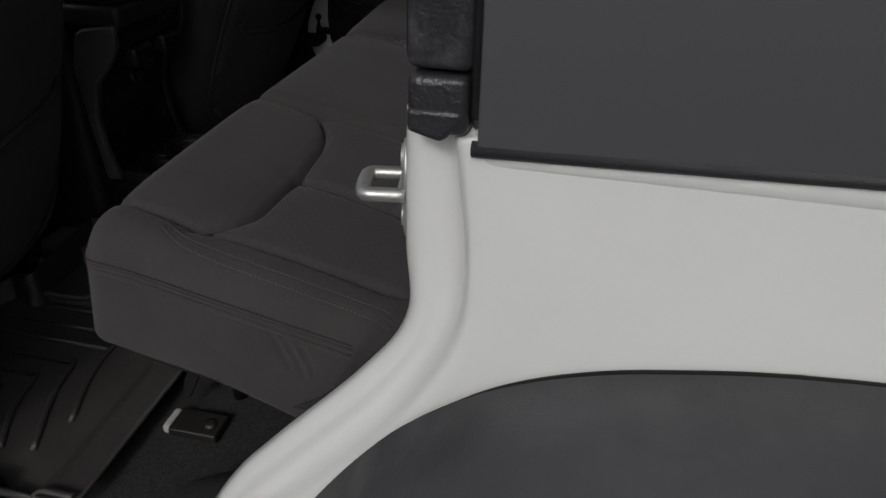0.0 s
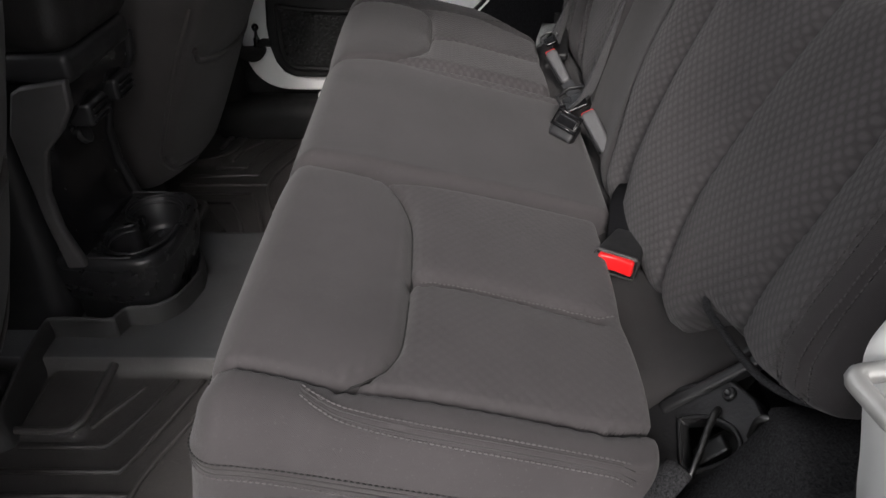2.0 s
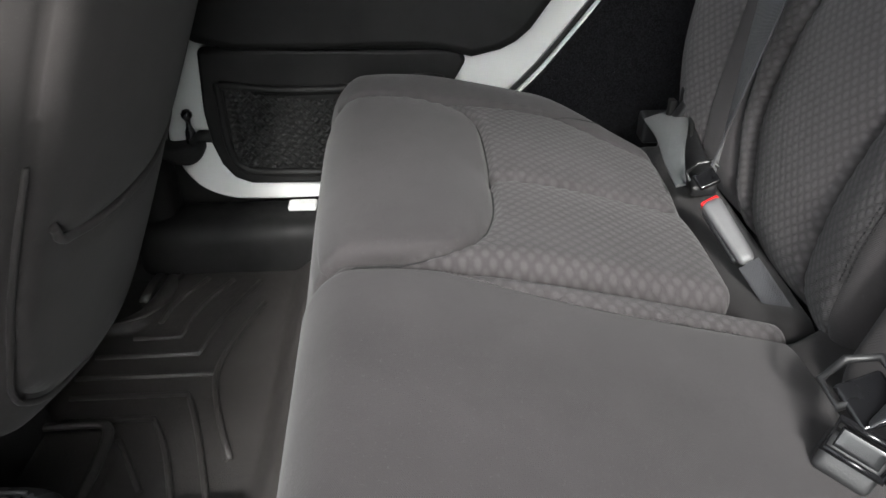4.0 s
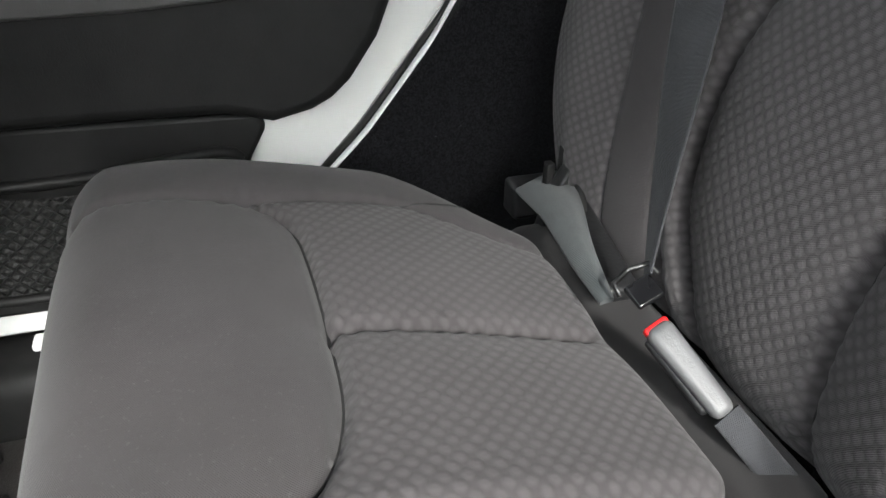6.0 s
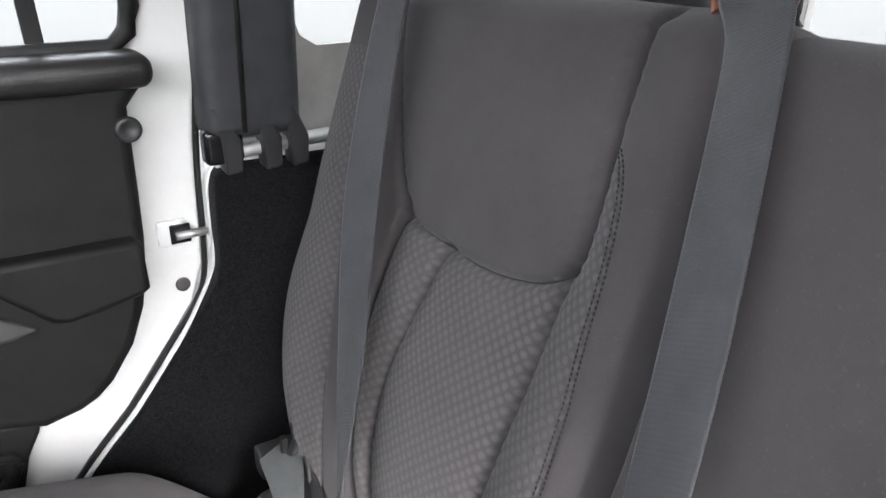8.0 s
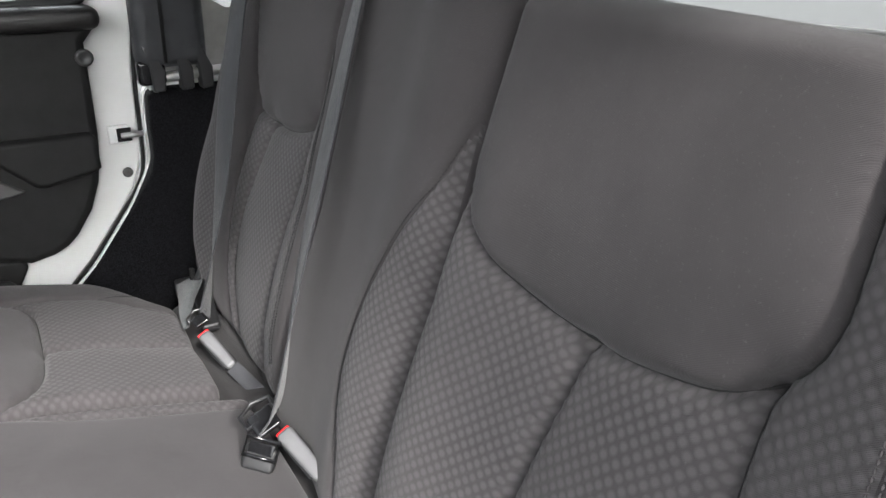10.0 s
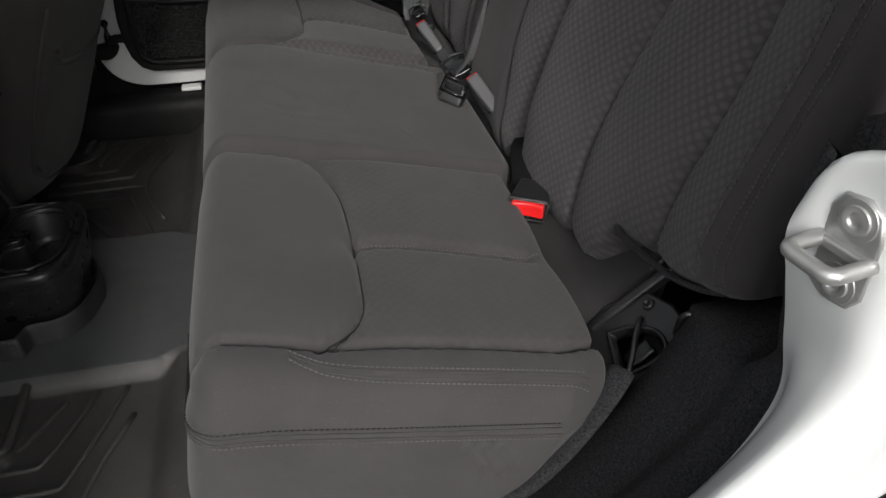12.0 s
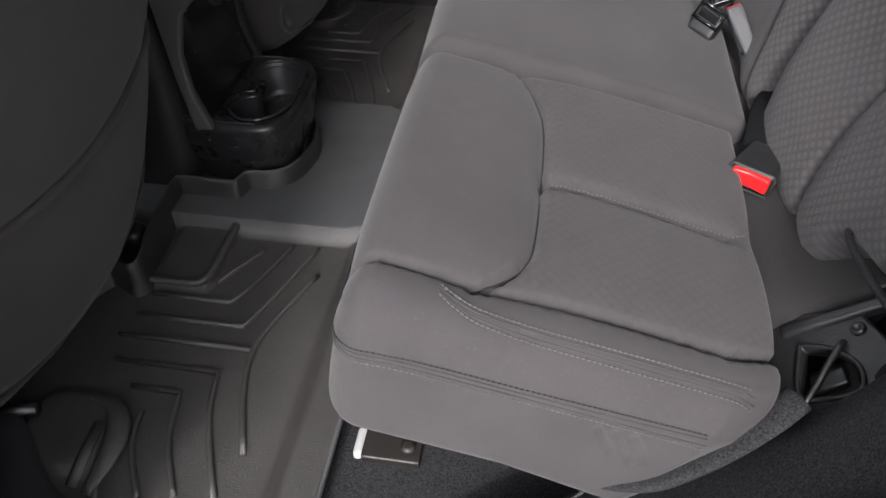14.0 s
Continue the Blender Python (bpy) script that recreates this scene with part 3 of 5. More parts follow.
side_carpet(lambda y: y, "side_carpet", "fuzzy black carpet rolling from the sill up the body side")
wall = rounded("side_carpet", (0.060, 0.014, -0.02), (1.05, 0.034, 0.575), 0.009, M_CARPET)
tagged(wall, "black carpeted side of the cargo bay", "carpet", kind="structure")
house = rounded("wheel_house", (0.11, 0.02, 0.0), (0.95, 0.12, 0.36), 0.05, M_CARPET)
tagged(house, "black carpeted wheel house beside the rear seat", "wheel house", kind="structure")
FLANGE = [(0.060, 0.612), (0.042, 0.598), (0.038, 0.54), (0.037, 0.488), (0.030, 0.462), (0.008, 0.43), (-0.024, 0.387), (-0.087, 0.306), (-0.144, 0.246), (-0.24, 0.13)]
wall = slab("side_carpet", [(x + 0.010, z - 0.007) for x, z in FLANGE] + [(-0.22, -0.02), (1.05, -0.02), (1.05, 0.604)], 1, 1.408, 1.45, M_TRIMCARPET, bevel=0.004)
tagged(wall, "smooth black carpeted cabin side behind the far door", "carpet", kind="structure")


# ---------------------------------------------------------------- near pillar fittings
striker = holder("door_striker", "zinc-plated door striker bolted to the white pillar", "door striker")
ST = aim((0.0370, -0.0155, 0.5225), (-1.0, -0.17, 0.0), (0, 0, 1)) @ Matrix.Diagonal((0.80, 0.76, 0.80, 1))
outline = [(-0.019, -0.035), (-0.006, -0.042), (0.013, -0.039), (0.021, -0.027), (0.021, 0.018), (0.016, 0.035), (0.004, 0.042), (-0.013, 0.039), (-0.020, 0.027), (-0.020, -0.025)]
ob = slab("plate", outline, 2, -0.004, 0.0035, M_STEEL, striker, "grey stamped steel plate", bevel=0.0015)
ob.matrix_basis = ST
rounded("ridge", (-0.023, -0.004, 0.002), (0.024, 0.006, 0.0085), 0.003, M_STEEL, striker, m=ST)
for h in (-0.0245, 0.0255):
    lathe("bolt", [(0.0105, 0.0042), (0.0105, 0.0044), (0.0103, 0.0060), (0.0101, 0.0062), (0.0099, 0.0062), (0.0058, 0.0062), (0.0056, 0.0060), (0.0050, 0.0042), (0.0048, 0.0040), (0.0, 0.0040)], ST @ pose(0.001, h, 0), M_STEEL, striker)
    lathe("washer", [(0.0150, 0.0034), (0.0149, 0.0042), (0.0146, 0.0044), (0.0143, 0.0044), (0.0105, 0.0044)], ST @ pose(0.001, h, 0), M_STEEL, striker)
loop = spline([(0.019, 0.001, 0.002), (0.019, 0.001, 0.025), (0.0178, 0.001, 0.0315), (0.013, 0.001, 0.0348), (0.0, 0.001, 0.0352), (-0.013, 0.001, 0.0348), (-0.0178, 0.001, 0.0315), (-0.019, 0.001, 0.025), (-0.019, 0.001, 0.002)], 40)
tube("loop", [tuple(ST @ Vector(p)) for p in loop], 0.0045, M_STEEL, striker, "bent bright steel loop", sides=10)

clamp = holder("soft_top_bracket", "scuffed black plastic soft top bracket on the pillar", "bracket")
rounded("bracket_body", (0.0500, -0.072, 0.580), (0.081, -0.021, 0.6105), 0.005, M_SCUFF, clamp)
slab("tongue", [(0.0500, 0.594), (0.079, 0.594), (0.0785, 0.588), (0.068, 0.5765), (0.0500, 0.5815)], 1, -0.0735, -0.030, M_SCUFF, clamp, bevel=0.003)
rounded("rib", (0.075, -0.05, 0.578), (0.12, -0.028, 0.594), 0.005, M_PLASTIC, clamp)
post = holder("roll_bar_post", "black padded roll bar post with a vinyl cover", "roll bar")
rounded("padding", (0.0500, -0.072, 0.6130), (0.0825, -0.023, 1.16), 0.005, M_SCUFF, post)
rounded("inner_pad", (0.046, -0.060, 0.610), (0.060, -0.021, 1.16), 0.006, M_SEAL, post)
edge = rounded("carpet_lip", (0.046, -0.036, 0.548), (0.30, 0.014, 0.597), 0.018, M_CARPET)
tagged(edge, "fuzzy carpet lip along the body rail", "carpet", kind="structure")


# ---------------------------------------------------------------- rear seat
def groove(v, n, axes, specs):
    """Presses seams into a padded surface along its normals."""
    p = v[:, axes]
    for lines, depth, width, puff in specs:
        d = near_lines(p, lines)
        along = p[:, 0] if axes[0] == 0 else p[:, 1]
        pucker = 0.0007 * np.sin(along * 2 * math.pi / 0.0145 + 2.0 * np.sin(along * 61)) * np.exp(-(((d - 0.007) / 0.007) ** 2)) * (puff > 0.0055)
        v = v - n * (depth * np.exp(-((d / width) ** 2)) + puff * np.exp(-d / 0.022) + pucker)[:, None]
    return v


def snap(v, f, weight, axes, lines, reach):
    """Draws the points beside a seam onto it and cuts the quads along it, so that panels meet in a clean line."""
    v, on = v.copy(), np.zeros(len(v), bool)
    for line in lines:
        near = np.nonzero(weight > 0.15)[0]
        p = v[near][:, axes]
        best, foot = np.full(len(near), 9.0), p.copy()
        for a, b in zip(line[:-1], line[1:]):
            a, b = np.array(a), np.array(b)
            ab = b - a
            t = np.clip(((p - a) @ ab) / max(ab @ ab, 1e-12), 0, 1)
            q = a + t[:, None] * ab
            d = np.linalg.norm(p - q, axis=1)
            hit = d < best
            best[hit], foot[hit] = d[hit], q[hit]
        take = (best < reach) & ~on[near]
        for k in (0, 1):
            v[near[take], axes[k]] = foot[take, k]
        on[near[take]] = True
    f = np.array(f)
    other = on[f[:, 1]] & on[f[:, 3]] & ~(on[f[:, 0]] & on[f[:, 2]])
    one = np.where(other[:, None], f[:, [1, 2, 3]], f[:, [0, 1, 2]])
    two = np.where(other[:, None], f[:, [1, 3, 0]], f[:, [0, 2, 3]])
    return v, np.concatenate([one, two])


def padded(lo, hi, rlo, rhi, step, facing, axes, seams, bend=None, flank=()):
    """A padded block; facing picks by its normal the side that carries the seams."""
    v, f = cube_grid(lo, hi, step)
    s = soften(v, lo, hi, rlo, rhi)
    inner = np.clip(v, np.array(lo) + np.array(rlo), np.array(hi) - np.array(rhi))
    n = s - inner
    n = n / np.maximum(np.linalg.norm(n, axis=1, keepdims=True), 1e-6)
    weight = facing(n, s)
    s, f = snap(s, f, weight, axes, [q for spec in seams for q in spec[0]], 0.5 * step)
    s = groove(s, n * weight[:, None], axes, seams)
    if flank:
        s = groove(s, n * np.clip(-n[:, 1] * 1.6, 0, 1)[:, None], [0, 2], flank)
    flat = s.copy()
    if bend is not None:
        s = bend(s)
    return s, f, flat


def split(name, v, f, regions, mats, parent, label=""):
    """The faces of one padded skin as panels, each a mesh of its own; the first is the parent of the others."""
    f = np.array(f)
    main = None
    for key, (pname, material) in enumerate(mats):
        pick = f[regions == key]
        if not len(pick):
            continue
        used, back_ = np.unique(pick, return_inverse=True)
        ob = raw(pname, v[used], back_.reshape(pick.shape), material, main or parent, label if main is None else "")
        main = main or ob
    return main


def surface(v, f):
    from mathutils.bvhtree import BVHTree
    return BVHTree.FromPolygons([tuple(p) for p in v], [tuple(q) for q in f])


def on_skin(tree, points, way):
    """Points dropped onto a skin along a way, with the normals there."""
    line, normals = [], []
    for p in points:
        place, normal, _, _ = tree.ray_cast(Vector(p), Vector(way))
        if place is not None:
            line.append(place)
            normals.append(normal if normal.dot(Vector(way)) < 0 else -normal)
    return line, normals


def sewn(tree, points, way, parent, offsets=((0, 0, 0),), count=70, material=None):
    for off in offsets:
        pts = [tuple(np.array(p) + off) for p in spline(points, count)]
        line, normals = on_skin(tree, pts, way)
        if len(line) > 2:
            stitches("stitching", line, normals, material or M_STITCH, parent)


def welt(tree, points, way, parent, r=0.0011, material=None):
    """The thin dark line of a sewn seam."""
    line, _ = on_skin(tree, points, way)
    if len(line) > 2:
        tube("seam", [tuple(p) for p in line], r, material or M_THREAD, parent, sides=5)


H = 0.145


def cushion_bend(v, droop=0.0):
    w = v.copy()
    z = v[:, 2] / H
    w[:, 2] = v[:, 2] + 0.357 - 0.22 * (v[:, 0] + 0.22) - H
    w[:, 0] = v[:, 0] - 0.10 * np.clip(1 - z, 0, 1) * np.clip((v[:, 0] + 0.20) / 0.22, 0, 1)
    front = np.clip((-0.20 - v[:, 0]) / 0.16, 0, 1)
    w[:, 0] += 0.024 * np.clip(z, 0, 1) * front - 0.024 * np.clip((v[:, 1] - 0.50) / 0.65, 0, 1) * front  # the bench front runs a little askew
    w[:, 2] += 0.006 * np.sin(np.clip((v[:, 0] + 0.36) / 0.38, 0, 1) * math.pi) * np.clip(z, 0, 1)
    w[:, 2] -= droop * np.clip((-0.215 - v[:, 0]) / 0.135, 0, 1) ** 2 * np.clip(z, 0, 1)
    return w


def facing_up(n, s):
    return np.clip(n[:, 2] * 1.6, 0, 1) + np.clip(-n[:, 0], 0, 1) * (n[:, 2] < 0.6) * np.clip((s[:, 2] - 0.03) / 0.05, 0, 1)


def cushion_outer(parent, near):
    """A seat cushion for one place: a plain front pad, dotted centre panels and a plain side."""
    arc = [(-0.40, 0.49), (-0.30, 0.492), (-0.256, 0.489), (-0.218, 0.470), (-0.194, 0.420), (-0.188, 0.347), (-0.189, 0.240), (-0.196, 0.205), (-0.212, 0.183), (-0.236, 0.166)]
    side = [(-0.40, 0.166), (-0.236, 0.166), (-0.1, 0.165), (0.03, 0.163)]
    pleat = [(-0.186, 0.318), (-0.09, 0.312), (-0.012, 0.306)]
    y0, y1, ry0, ry1 = 0.103, 0.493, 0.048, 0.022
    if not near:
        k = lambda p: (p[0], 0.873 + (0.493 - p[1]) * 0.955 - (0.02 if p[0] > -0.05 else 0.0))
        arc, side = [[k(p) for p in q] for q in (arc, side)]
        pleat = [(-0.186, 1.022), (-0.09, 1.016), (-0.012, 1.010)]
        y0, y1, ry0, ry1 = 0.862, 1.285, 0.026, 0.07
    arc = [tuple(p) for p in spline(arc, 40)]
    seams = [([arc], 0.0075, 0.0036, 0.009), ([side], 0.0075, 0.0040, 0.006), ([pleat], 0.0085, 0.007, 0.009) if near else ([pleat], 0.0065, 0.0045, 0.007)]
    if near:
        seams.append(([[(-0.262, 0.153), (-0.245, 0.142), (-0.22, 0.134), (-0.16, 0.130), (0.0, 0.130)]], -0.0009, 0.0042, 0.001))
    flank = [([[(-0.37, 0.055), (-0.357, 0.085), (-0.34, 0.100), (-0.30, 0.1065), (0.02, 0.106)]], -0.0014, 0.0040, 0.0),
             ([[(-0.115, 0.090), (-0.09, 0.068)], [(-0.10, 0.091), (-0.07, 0.066)], [(-0.083, 0.091), (-0.06, 0.072)]], 0.003, 0.004, 0.0)] if near else ()

    def bend(v):
        w = cushion_bend(v, 0.0 if near else 0.024)
        x, y = v[:, 0], v[:, 1]
        if near:
            w[:, 1] += 0.022 * np.clip((x + 0.03) / 0.05, 0, 1) * np.clip((0.27 - y) / 0.17, 0, 1)
        else:
            a, b = np.clip((x + 0.115) / 0.14, 0, 1), np.clip((y - 1.06) / 0.225, 0, 1)
            w[:, 1] -= 0.125 * a * a * (3 - 2 * a) * b * b * (3 - 2 * b)
        return w

    v, f, flat = padded((-0.350, y0, 0), (0.022, y1, H), (0.034, ry0, 0.012), (0.022 if near else 0.035, ry1, 0.05), 0.0036, facing_up, [0, 1], seams, bend, flank)
    fa = np.array(f)
    c = flat[fa].mean(axis=1)
    front = inside(c[:, :2], arc + ([(-0.40, 0.166)] if near else [(-0.40, 1.185)])) & (c[:, 2] > 0.012)
    if near:
        middle = (c[:, 1] > 0.166) & (c[:, 1] < 0.4915)
    else:
        middle = (c[:, 1] < 1.185) & (c[:, 1] > 0.8635)
    dotted = middle & ~front & (c[:, 2] > 0.09) & (c[:, 0] > -0.30)
    region = np.where(front, 1, np.where(dotted, 2, 0))
    ob = split("seat_cushion", v, f, region, [("seat_cushion", M_PLAIN), ("front_pad", M_PLAIN), ("centre_panel", M_CUSH if near else M_CUSH_FAR)], parent)
    tree = surface(v, f)
    welt(tree, [(p[0], p[1], 0.7) for p in arc if p[0] > -0.33], (0, 0, -1), ob)
    welt(tree, [(p[0], p[1], 0.7) for p in spline(side, 40) if -0.33 < p[0] < 0.0], (0, 0, -1), ob)
    if near:
        line = [(-0.352, -0.1, 0.292), (-0.345, -0.1, 0.318), (-0.326, -0.1, 0.333), (-0.285, -0.1, 0.333), (-0.183, -0.1, 0.311), (-0.052, -0.1, 0.281)]
        sewn(tree, line, (0, 1, 0), ob, ((0, 0, 0.0062),), 120, M_THREAD)
        sewn(tree, line, (0, 1, 0), ob, ((0, 0, -0.0062),), 120)
        for dz in (0.0028, -0.0024):
            welt(tree, spline([(x, y, z + dz) for x, y, z in line], 60), (0, 1, 0), ob, 0.0007, M_SEAM)
        line = [(-0.255, 0.149, 0.6), (-0.242, 0.141, 0.6), (-0.22, 0.134, 0.6), (-0.16, 0.130, 0.6), (-0.02, 0.130, 0.6)]
        sewn(tree, line, (0, 0, -1), ob, ((0, 0.0052, 0), (0, -0.0052, 0)), 90)
        for dy in (0.0022, -0.0022):
            welt(tree, spline([(x, y + dy, z) for x, y, z in line], 60), (0, 0, -1), ob, 0.0006, M_SEAM)
        sewn(tree, [(-0.18, 0.322, 0.6), (0.0, 0.311, 0.6)], (0, 0, -1), ob, ((0, 0, 0),), 60)
    return ob


def cushion_middle(parent):
    strip = [tuple(p) for p in spline(STRIP_MID, 40)]
    v, f, flat = padded((-0.350, 0.4945, 0), (0.052, 0.8605, H), (0.036, 0.020, 0.02), (0.035, 0.022, 0.05), 0.0045, facing_up, [0, 1], [([strip], 0.0032, 0.004, 0.003)], lambda v: cushion_bend(v, 0.004 + 0.020 * np.clip((v[:, 1] - 0.5) / 0.36, 0, 1)))
    c = flat[np.array(f)].mean(axis=1)
    edge_y = np.interp(c[:, 0], [p[0] for p in strip], [p[1] for p in strip], left=9.0)
    region = np.where((c[:, 1] > edge_y) & (c[:, 1] < 0.858) & (c[:, 2] > 0.09), 1, 0)
    ob = split("seat_cushion", v, f, region, [("seat_cushion", M_PLAIN), ("side_panel", M_CUSH_FAR)], parent)
    tree = surface(v, f)
    sewn(tree, [(p[0], p[1], 0.6) for p in strip[::2] if p[0] < 0.0], (0, 0, -1), ob, ((0, -0.003, 0),), 70)
    return ob


STRIP_MID = [(-0.264, 0.859), (-0.240, 0.848), (-0.205, 0.838), (-0.155, 0.829), (-0.090, 0.824), (0.04, 0.826)]
LEAN = 16.7


def facing_front(n, s):
    return np.clip(-n[:, 0] * 1.5, 0, 1)


def backrest_outer(parent, near, m):
    """A backrest for one place, in its own frame: x backwards, z up along the cloth."""
    shield = [(0.53, 0.60), (0.527, 0.44), (0.515, 0.405), (0.497, 0.374), (0.443, 0.349), (0.354, 0.337), (0.285, 0.345), (0.243, 0.357), (0.210, 0.384), (0.198, 0.412), (0.198, 0.45), (0.208, 0.60)]
    inner_l = [(0.354, 0.333), (0.369, 0.21), (0.378, 0.10), (0.36, -0.02)]
    inner_r = [(0.222, 0.372), (0.220, 0.32), (0.214, 0.23), (0.220, 0.10), (0.228, -0.02)]
    wing = [(0.178, 0.50), (0.160, 0.45), (0.151, 0.405), (0.142, 0.27), (0.139, 0.13), (0.139, -0.02)]
    piping = [(0.112, 0.60), (0.112, 0.487), (0.122, 0.33), (0.118, 0.16), (0.11, -0.02)]
    lo_y, hi_y = 0.094, 0.531
    if not near:
        shield = [(0.893, 0.60), (0.896, 0.54), (0.894, 0.48), (0.890, 0.43), (0.894, 0.395), (0.912, 0.374), (0.943, 0.358), (1.0, 0.347), (1.066, 0.345), (1.12, 0.350), (1.145, 0.362), (1.165, 0.395), (1.19, 0.445), (1.222, 0.52), (1.242, 0.60)]
        inner_l = [(1.066, 0.346), (1.082, 0.27), (1.093, 0.19), (1.075, 0.10), (1.03, 0.035), (1.01, -0.02)]
        side_l = [(1.143, 0.358), (1.153, 0.29), (1.147, 0.20), (1.118, 0.10), (1.075, 0.04), (1.05, -0.02)]
        inner_r = [(0.903, 0.384), (0.909, 0.30), (0.917, 0.19), (0.918, 0.10), (0.905, 0.02), (0.90, -0.02)]
        wing = [(0.897, 0.49), (0.870, 0.455), (0.857, 0.40), (0.850, 0.33), (0.842, 0.20), (0.84, -0.02)]
        piping = [(1.26, 0.60), (1.255, 0.45), (1.235, 0.30), (1.20, 0.15), (1.20, -0.02)]
        lo_y, hi_y = 0.80, 1.345
    if not near:
        side_l = [tuple(p) for p in spline(side_l, 40)]
    smooth = [[tuple(p) for p in spline(q, 40)] for q in (shield, inner_l, inner_r, wing, piping)]
    shield, inner_l, inner_r, wing, piping = smooth
    seams = [([shield], 0.0080, 0.0042, 0.009), ([inner_l, inner_r] + ([] if near else [side_l]), 0.009, 0.005, 0.011), ([piping], 0.0035, 0.0038, 0.002), ([wing], 0.0018, 0.003, 0.0)]
    # the padded bolsters stand proud of the middle

    def bend(v):
        w = v.copy()
        y = v[:, 1]
        for c in ((lo_y + 0.045, hi_y - 0.05) if near else (lo_y + 0.05, hi_y - 0.07)):
            w[:, 0] -= 0.014 * np.exp(-(((y - c) / 0.05) ** 2)) * np.clip(v[:, 2] / 0.1, 0, 1) * np.clip((0.56 - v[:, 2]) / 0.2, 0, 1) * (v[:, 0] < 0.05)
        w[:, 0] -= 0.010 * np.sin(np.clip(v[:, 2] / 0.3, 0, 1) * math.pi) * (v[:, 0] < 0.05)
        if not near:
            w[:, 1] -= 0.13 * np.clip(1 - v[:, 2] / 0.24, 0, 1) ** 2 * np.clip((y - 1.10) / 0.2, 0, 1)
        else:
            w[:, 1] += np.clip(0.05 - v[:, 2], 0, 0.05) * 0.8 * np.clip((0.2 - y) / 0.15, 0, 1)
            w[:, 1] += 0.036 * np.clip((v[:, 0] - 0.02) / 0.08, 0, 1) * np.clip((0.2 - y) / 0.1, 0, 1)
            w[:, 2] += np.interp(y, [0.09, 0.13, 0.18, 0.275, 0.290, 0.305, 0.33, 0.38], [0.112, 0.104, 0.088, 0.072, 0.056, 0.022, 0.008, 0.0]) * np.clip(1 - v[:, 2] / 0.20, 0, 1)
            w[:, 2] -= (0.010 + 0.022 * np.clip((0.53 - y) / 0.43, 0, 1)) * np.clip((v[:, 2] - 0.48) / 0.1, 0, 1)
        return w

    v, f, flat = padded((0.0, lo_y, 0.0), (0.105, hi_y, 0.584 if near else 0.580), (0.04, 0.026 if near else 0.045, 0.045), (0.02, 0.03, 0.03), 0.0042, facing_front, [1, 2], seams, bend)
    fa = np.array(f)
    c = flat[fa].mean(axis=1)
    yz = c[:, 1:]
    pad = inside(yz, shield) & (c[:, 0] < 0.045)
    edge_y = np.interp(c[:, 2], [p[1] for p in wing[::-1]], [p[0] for p in wing[::-1]])
    out_y = np.interp(c[:, 2], [p[1] for p in piping[::-1]], [p[0] for p in piping[::-1]])
    if near:
        dotted = (c[:, 1] > edge_y) & (c[:, 1] < 0.525) & (c[:, 2] < 0.50)
    else:
        plain_y = np.interp(c[:, 2], [p[1] for p in side_l[::-1]], [p[0] for p in side_l[::-1]])
        dotted = (c[:, 1] > edge_y) & ((c[:, 1] < plain_y) | (c[:, 1] > out_y)) & (c[:, 2] < 0.50)
    dotted &= ~pad & (c[:, 0] < 0.03)
    region = np.where(pad, 1, np.where(dotted, 2, 0))
    ob = split("backrest", v, f, region, [("backrest", M_PLAIN), ("upper_pad", M_PLAIN), ("centre_panel", M_BACK)], parent)
    ob.matrix_basis = m
    tree = surface(v, f)
    for seam in (shield, inner_l, inner_r) + (() if near else (side_l,)):
        welt(tree, [(-0.2, p[0], p[1]) for p in seam if 0.03 < p[1] < 0.55], (1, 0, 0), ob)
    drop = [(-0.2, p[0], p[1]) for p in wing[::3] if 0.02 < p[1] < 0.49]
    sewn(tree, drop, (1, 0, 0), ob, ((0, 0.003, 0), (0, -0.003, 0)), 90, M_STITCH if near else M_THREAD)
    if near:
        drop = [(-0.2, p[0], p[1]) for p in piping[::3] if 0.03 < p[1] < 0.56]
        sewn(tree, drop, (1, 0, 0), ob, ((0, 0.0035, 0), (0, -0.0035, 0)), 100)
    return ob


def backrest_middle(parent, m):
    strip = [(0.534, 0.49), (0.537, 0.46), (0.546, 0.432), (0.560, 0.39), (0.596, 0.33), (0.622, 0.265), (0.632, 0.20), (0.625, 0.15), (0.600, 0.09), (0.585, 0.0)]
    strip = [tuple(p) for p in spline(strip, 30)]

    def bend(v):
        w = v.copy()
        w[:, 0] -= 0.012 * np.exp(-(((v[:, 1] - 0.60) / 0.05) ** 2)) * (v[:, 0] < 0.05)
        w[:, 0] -= 0.008 * np.sin(np.clip(v[:, 2] / 0.3, 0, 1) * math.pi) * (v[:, 0] < 0.05)
        return w

    v, f, flat = padded((0.0, 0.533, 0.0), (0.105, 0.799, 0.570), (0.035, 0.04, 0.05), (0.02, 0.02, 0.03), 0.005, facing_front, [1, 2], [([strip], 0.004, 0.004, 0.003)], bend)
    fa = np.array(f)
    c = flat[fa].mean(axis=1)
    edge_y = np.interp(c[:, 2], [p[1] for p in strip[::-1]], [p[0] for p in strip[::-1]])
    region = np.where((c[:, 1] < edge_y) & (c[:, 1] > 0.539) & (c[:, 0] < 0.03) & (c[:, 2] < 0.52), 1, 0)
    ob = split("backrest", v, f, region, [("backrest", M_PLAIN), ("side_panel", M_BACK)], parent)
    ob.matrix_basis = m
    sewn(surface(v, f), [(-0.2, p[0], p[1]) for p in strip[::2] if 0.04 < p[1] < 0.44], (1, 0, 0), ob, ((0, 0.003, 0),), 80, M_THREAD)
    return ob


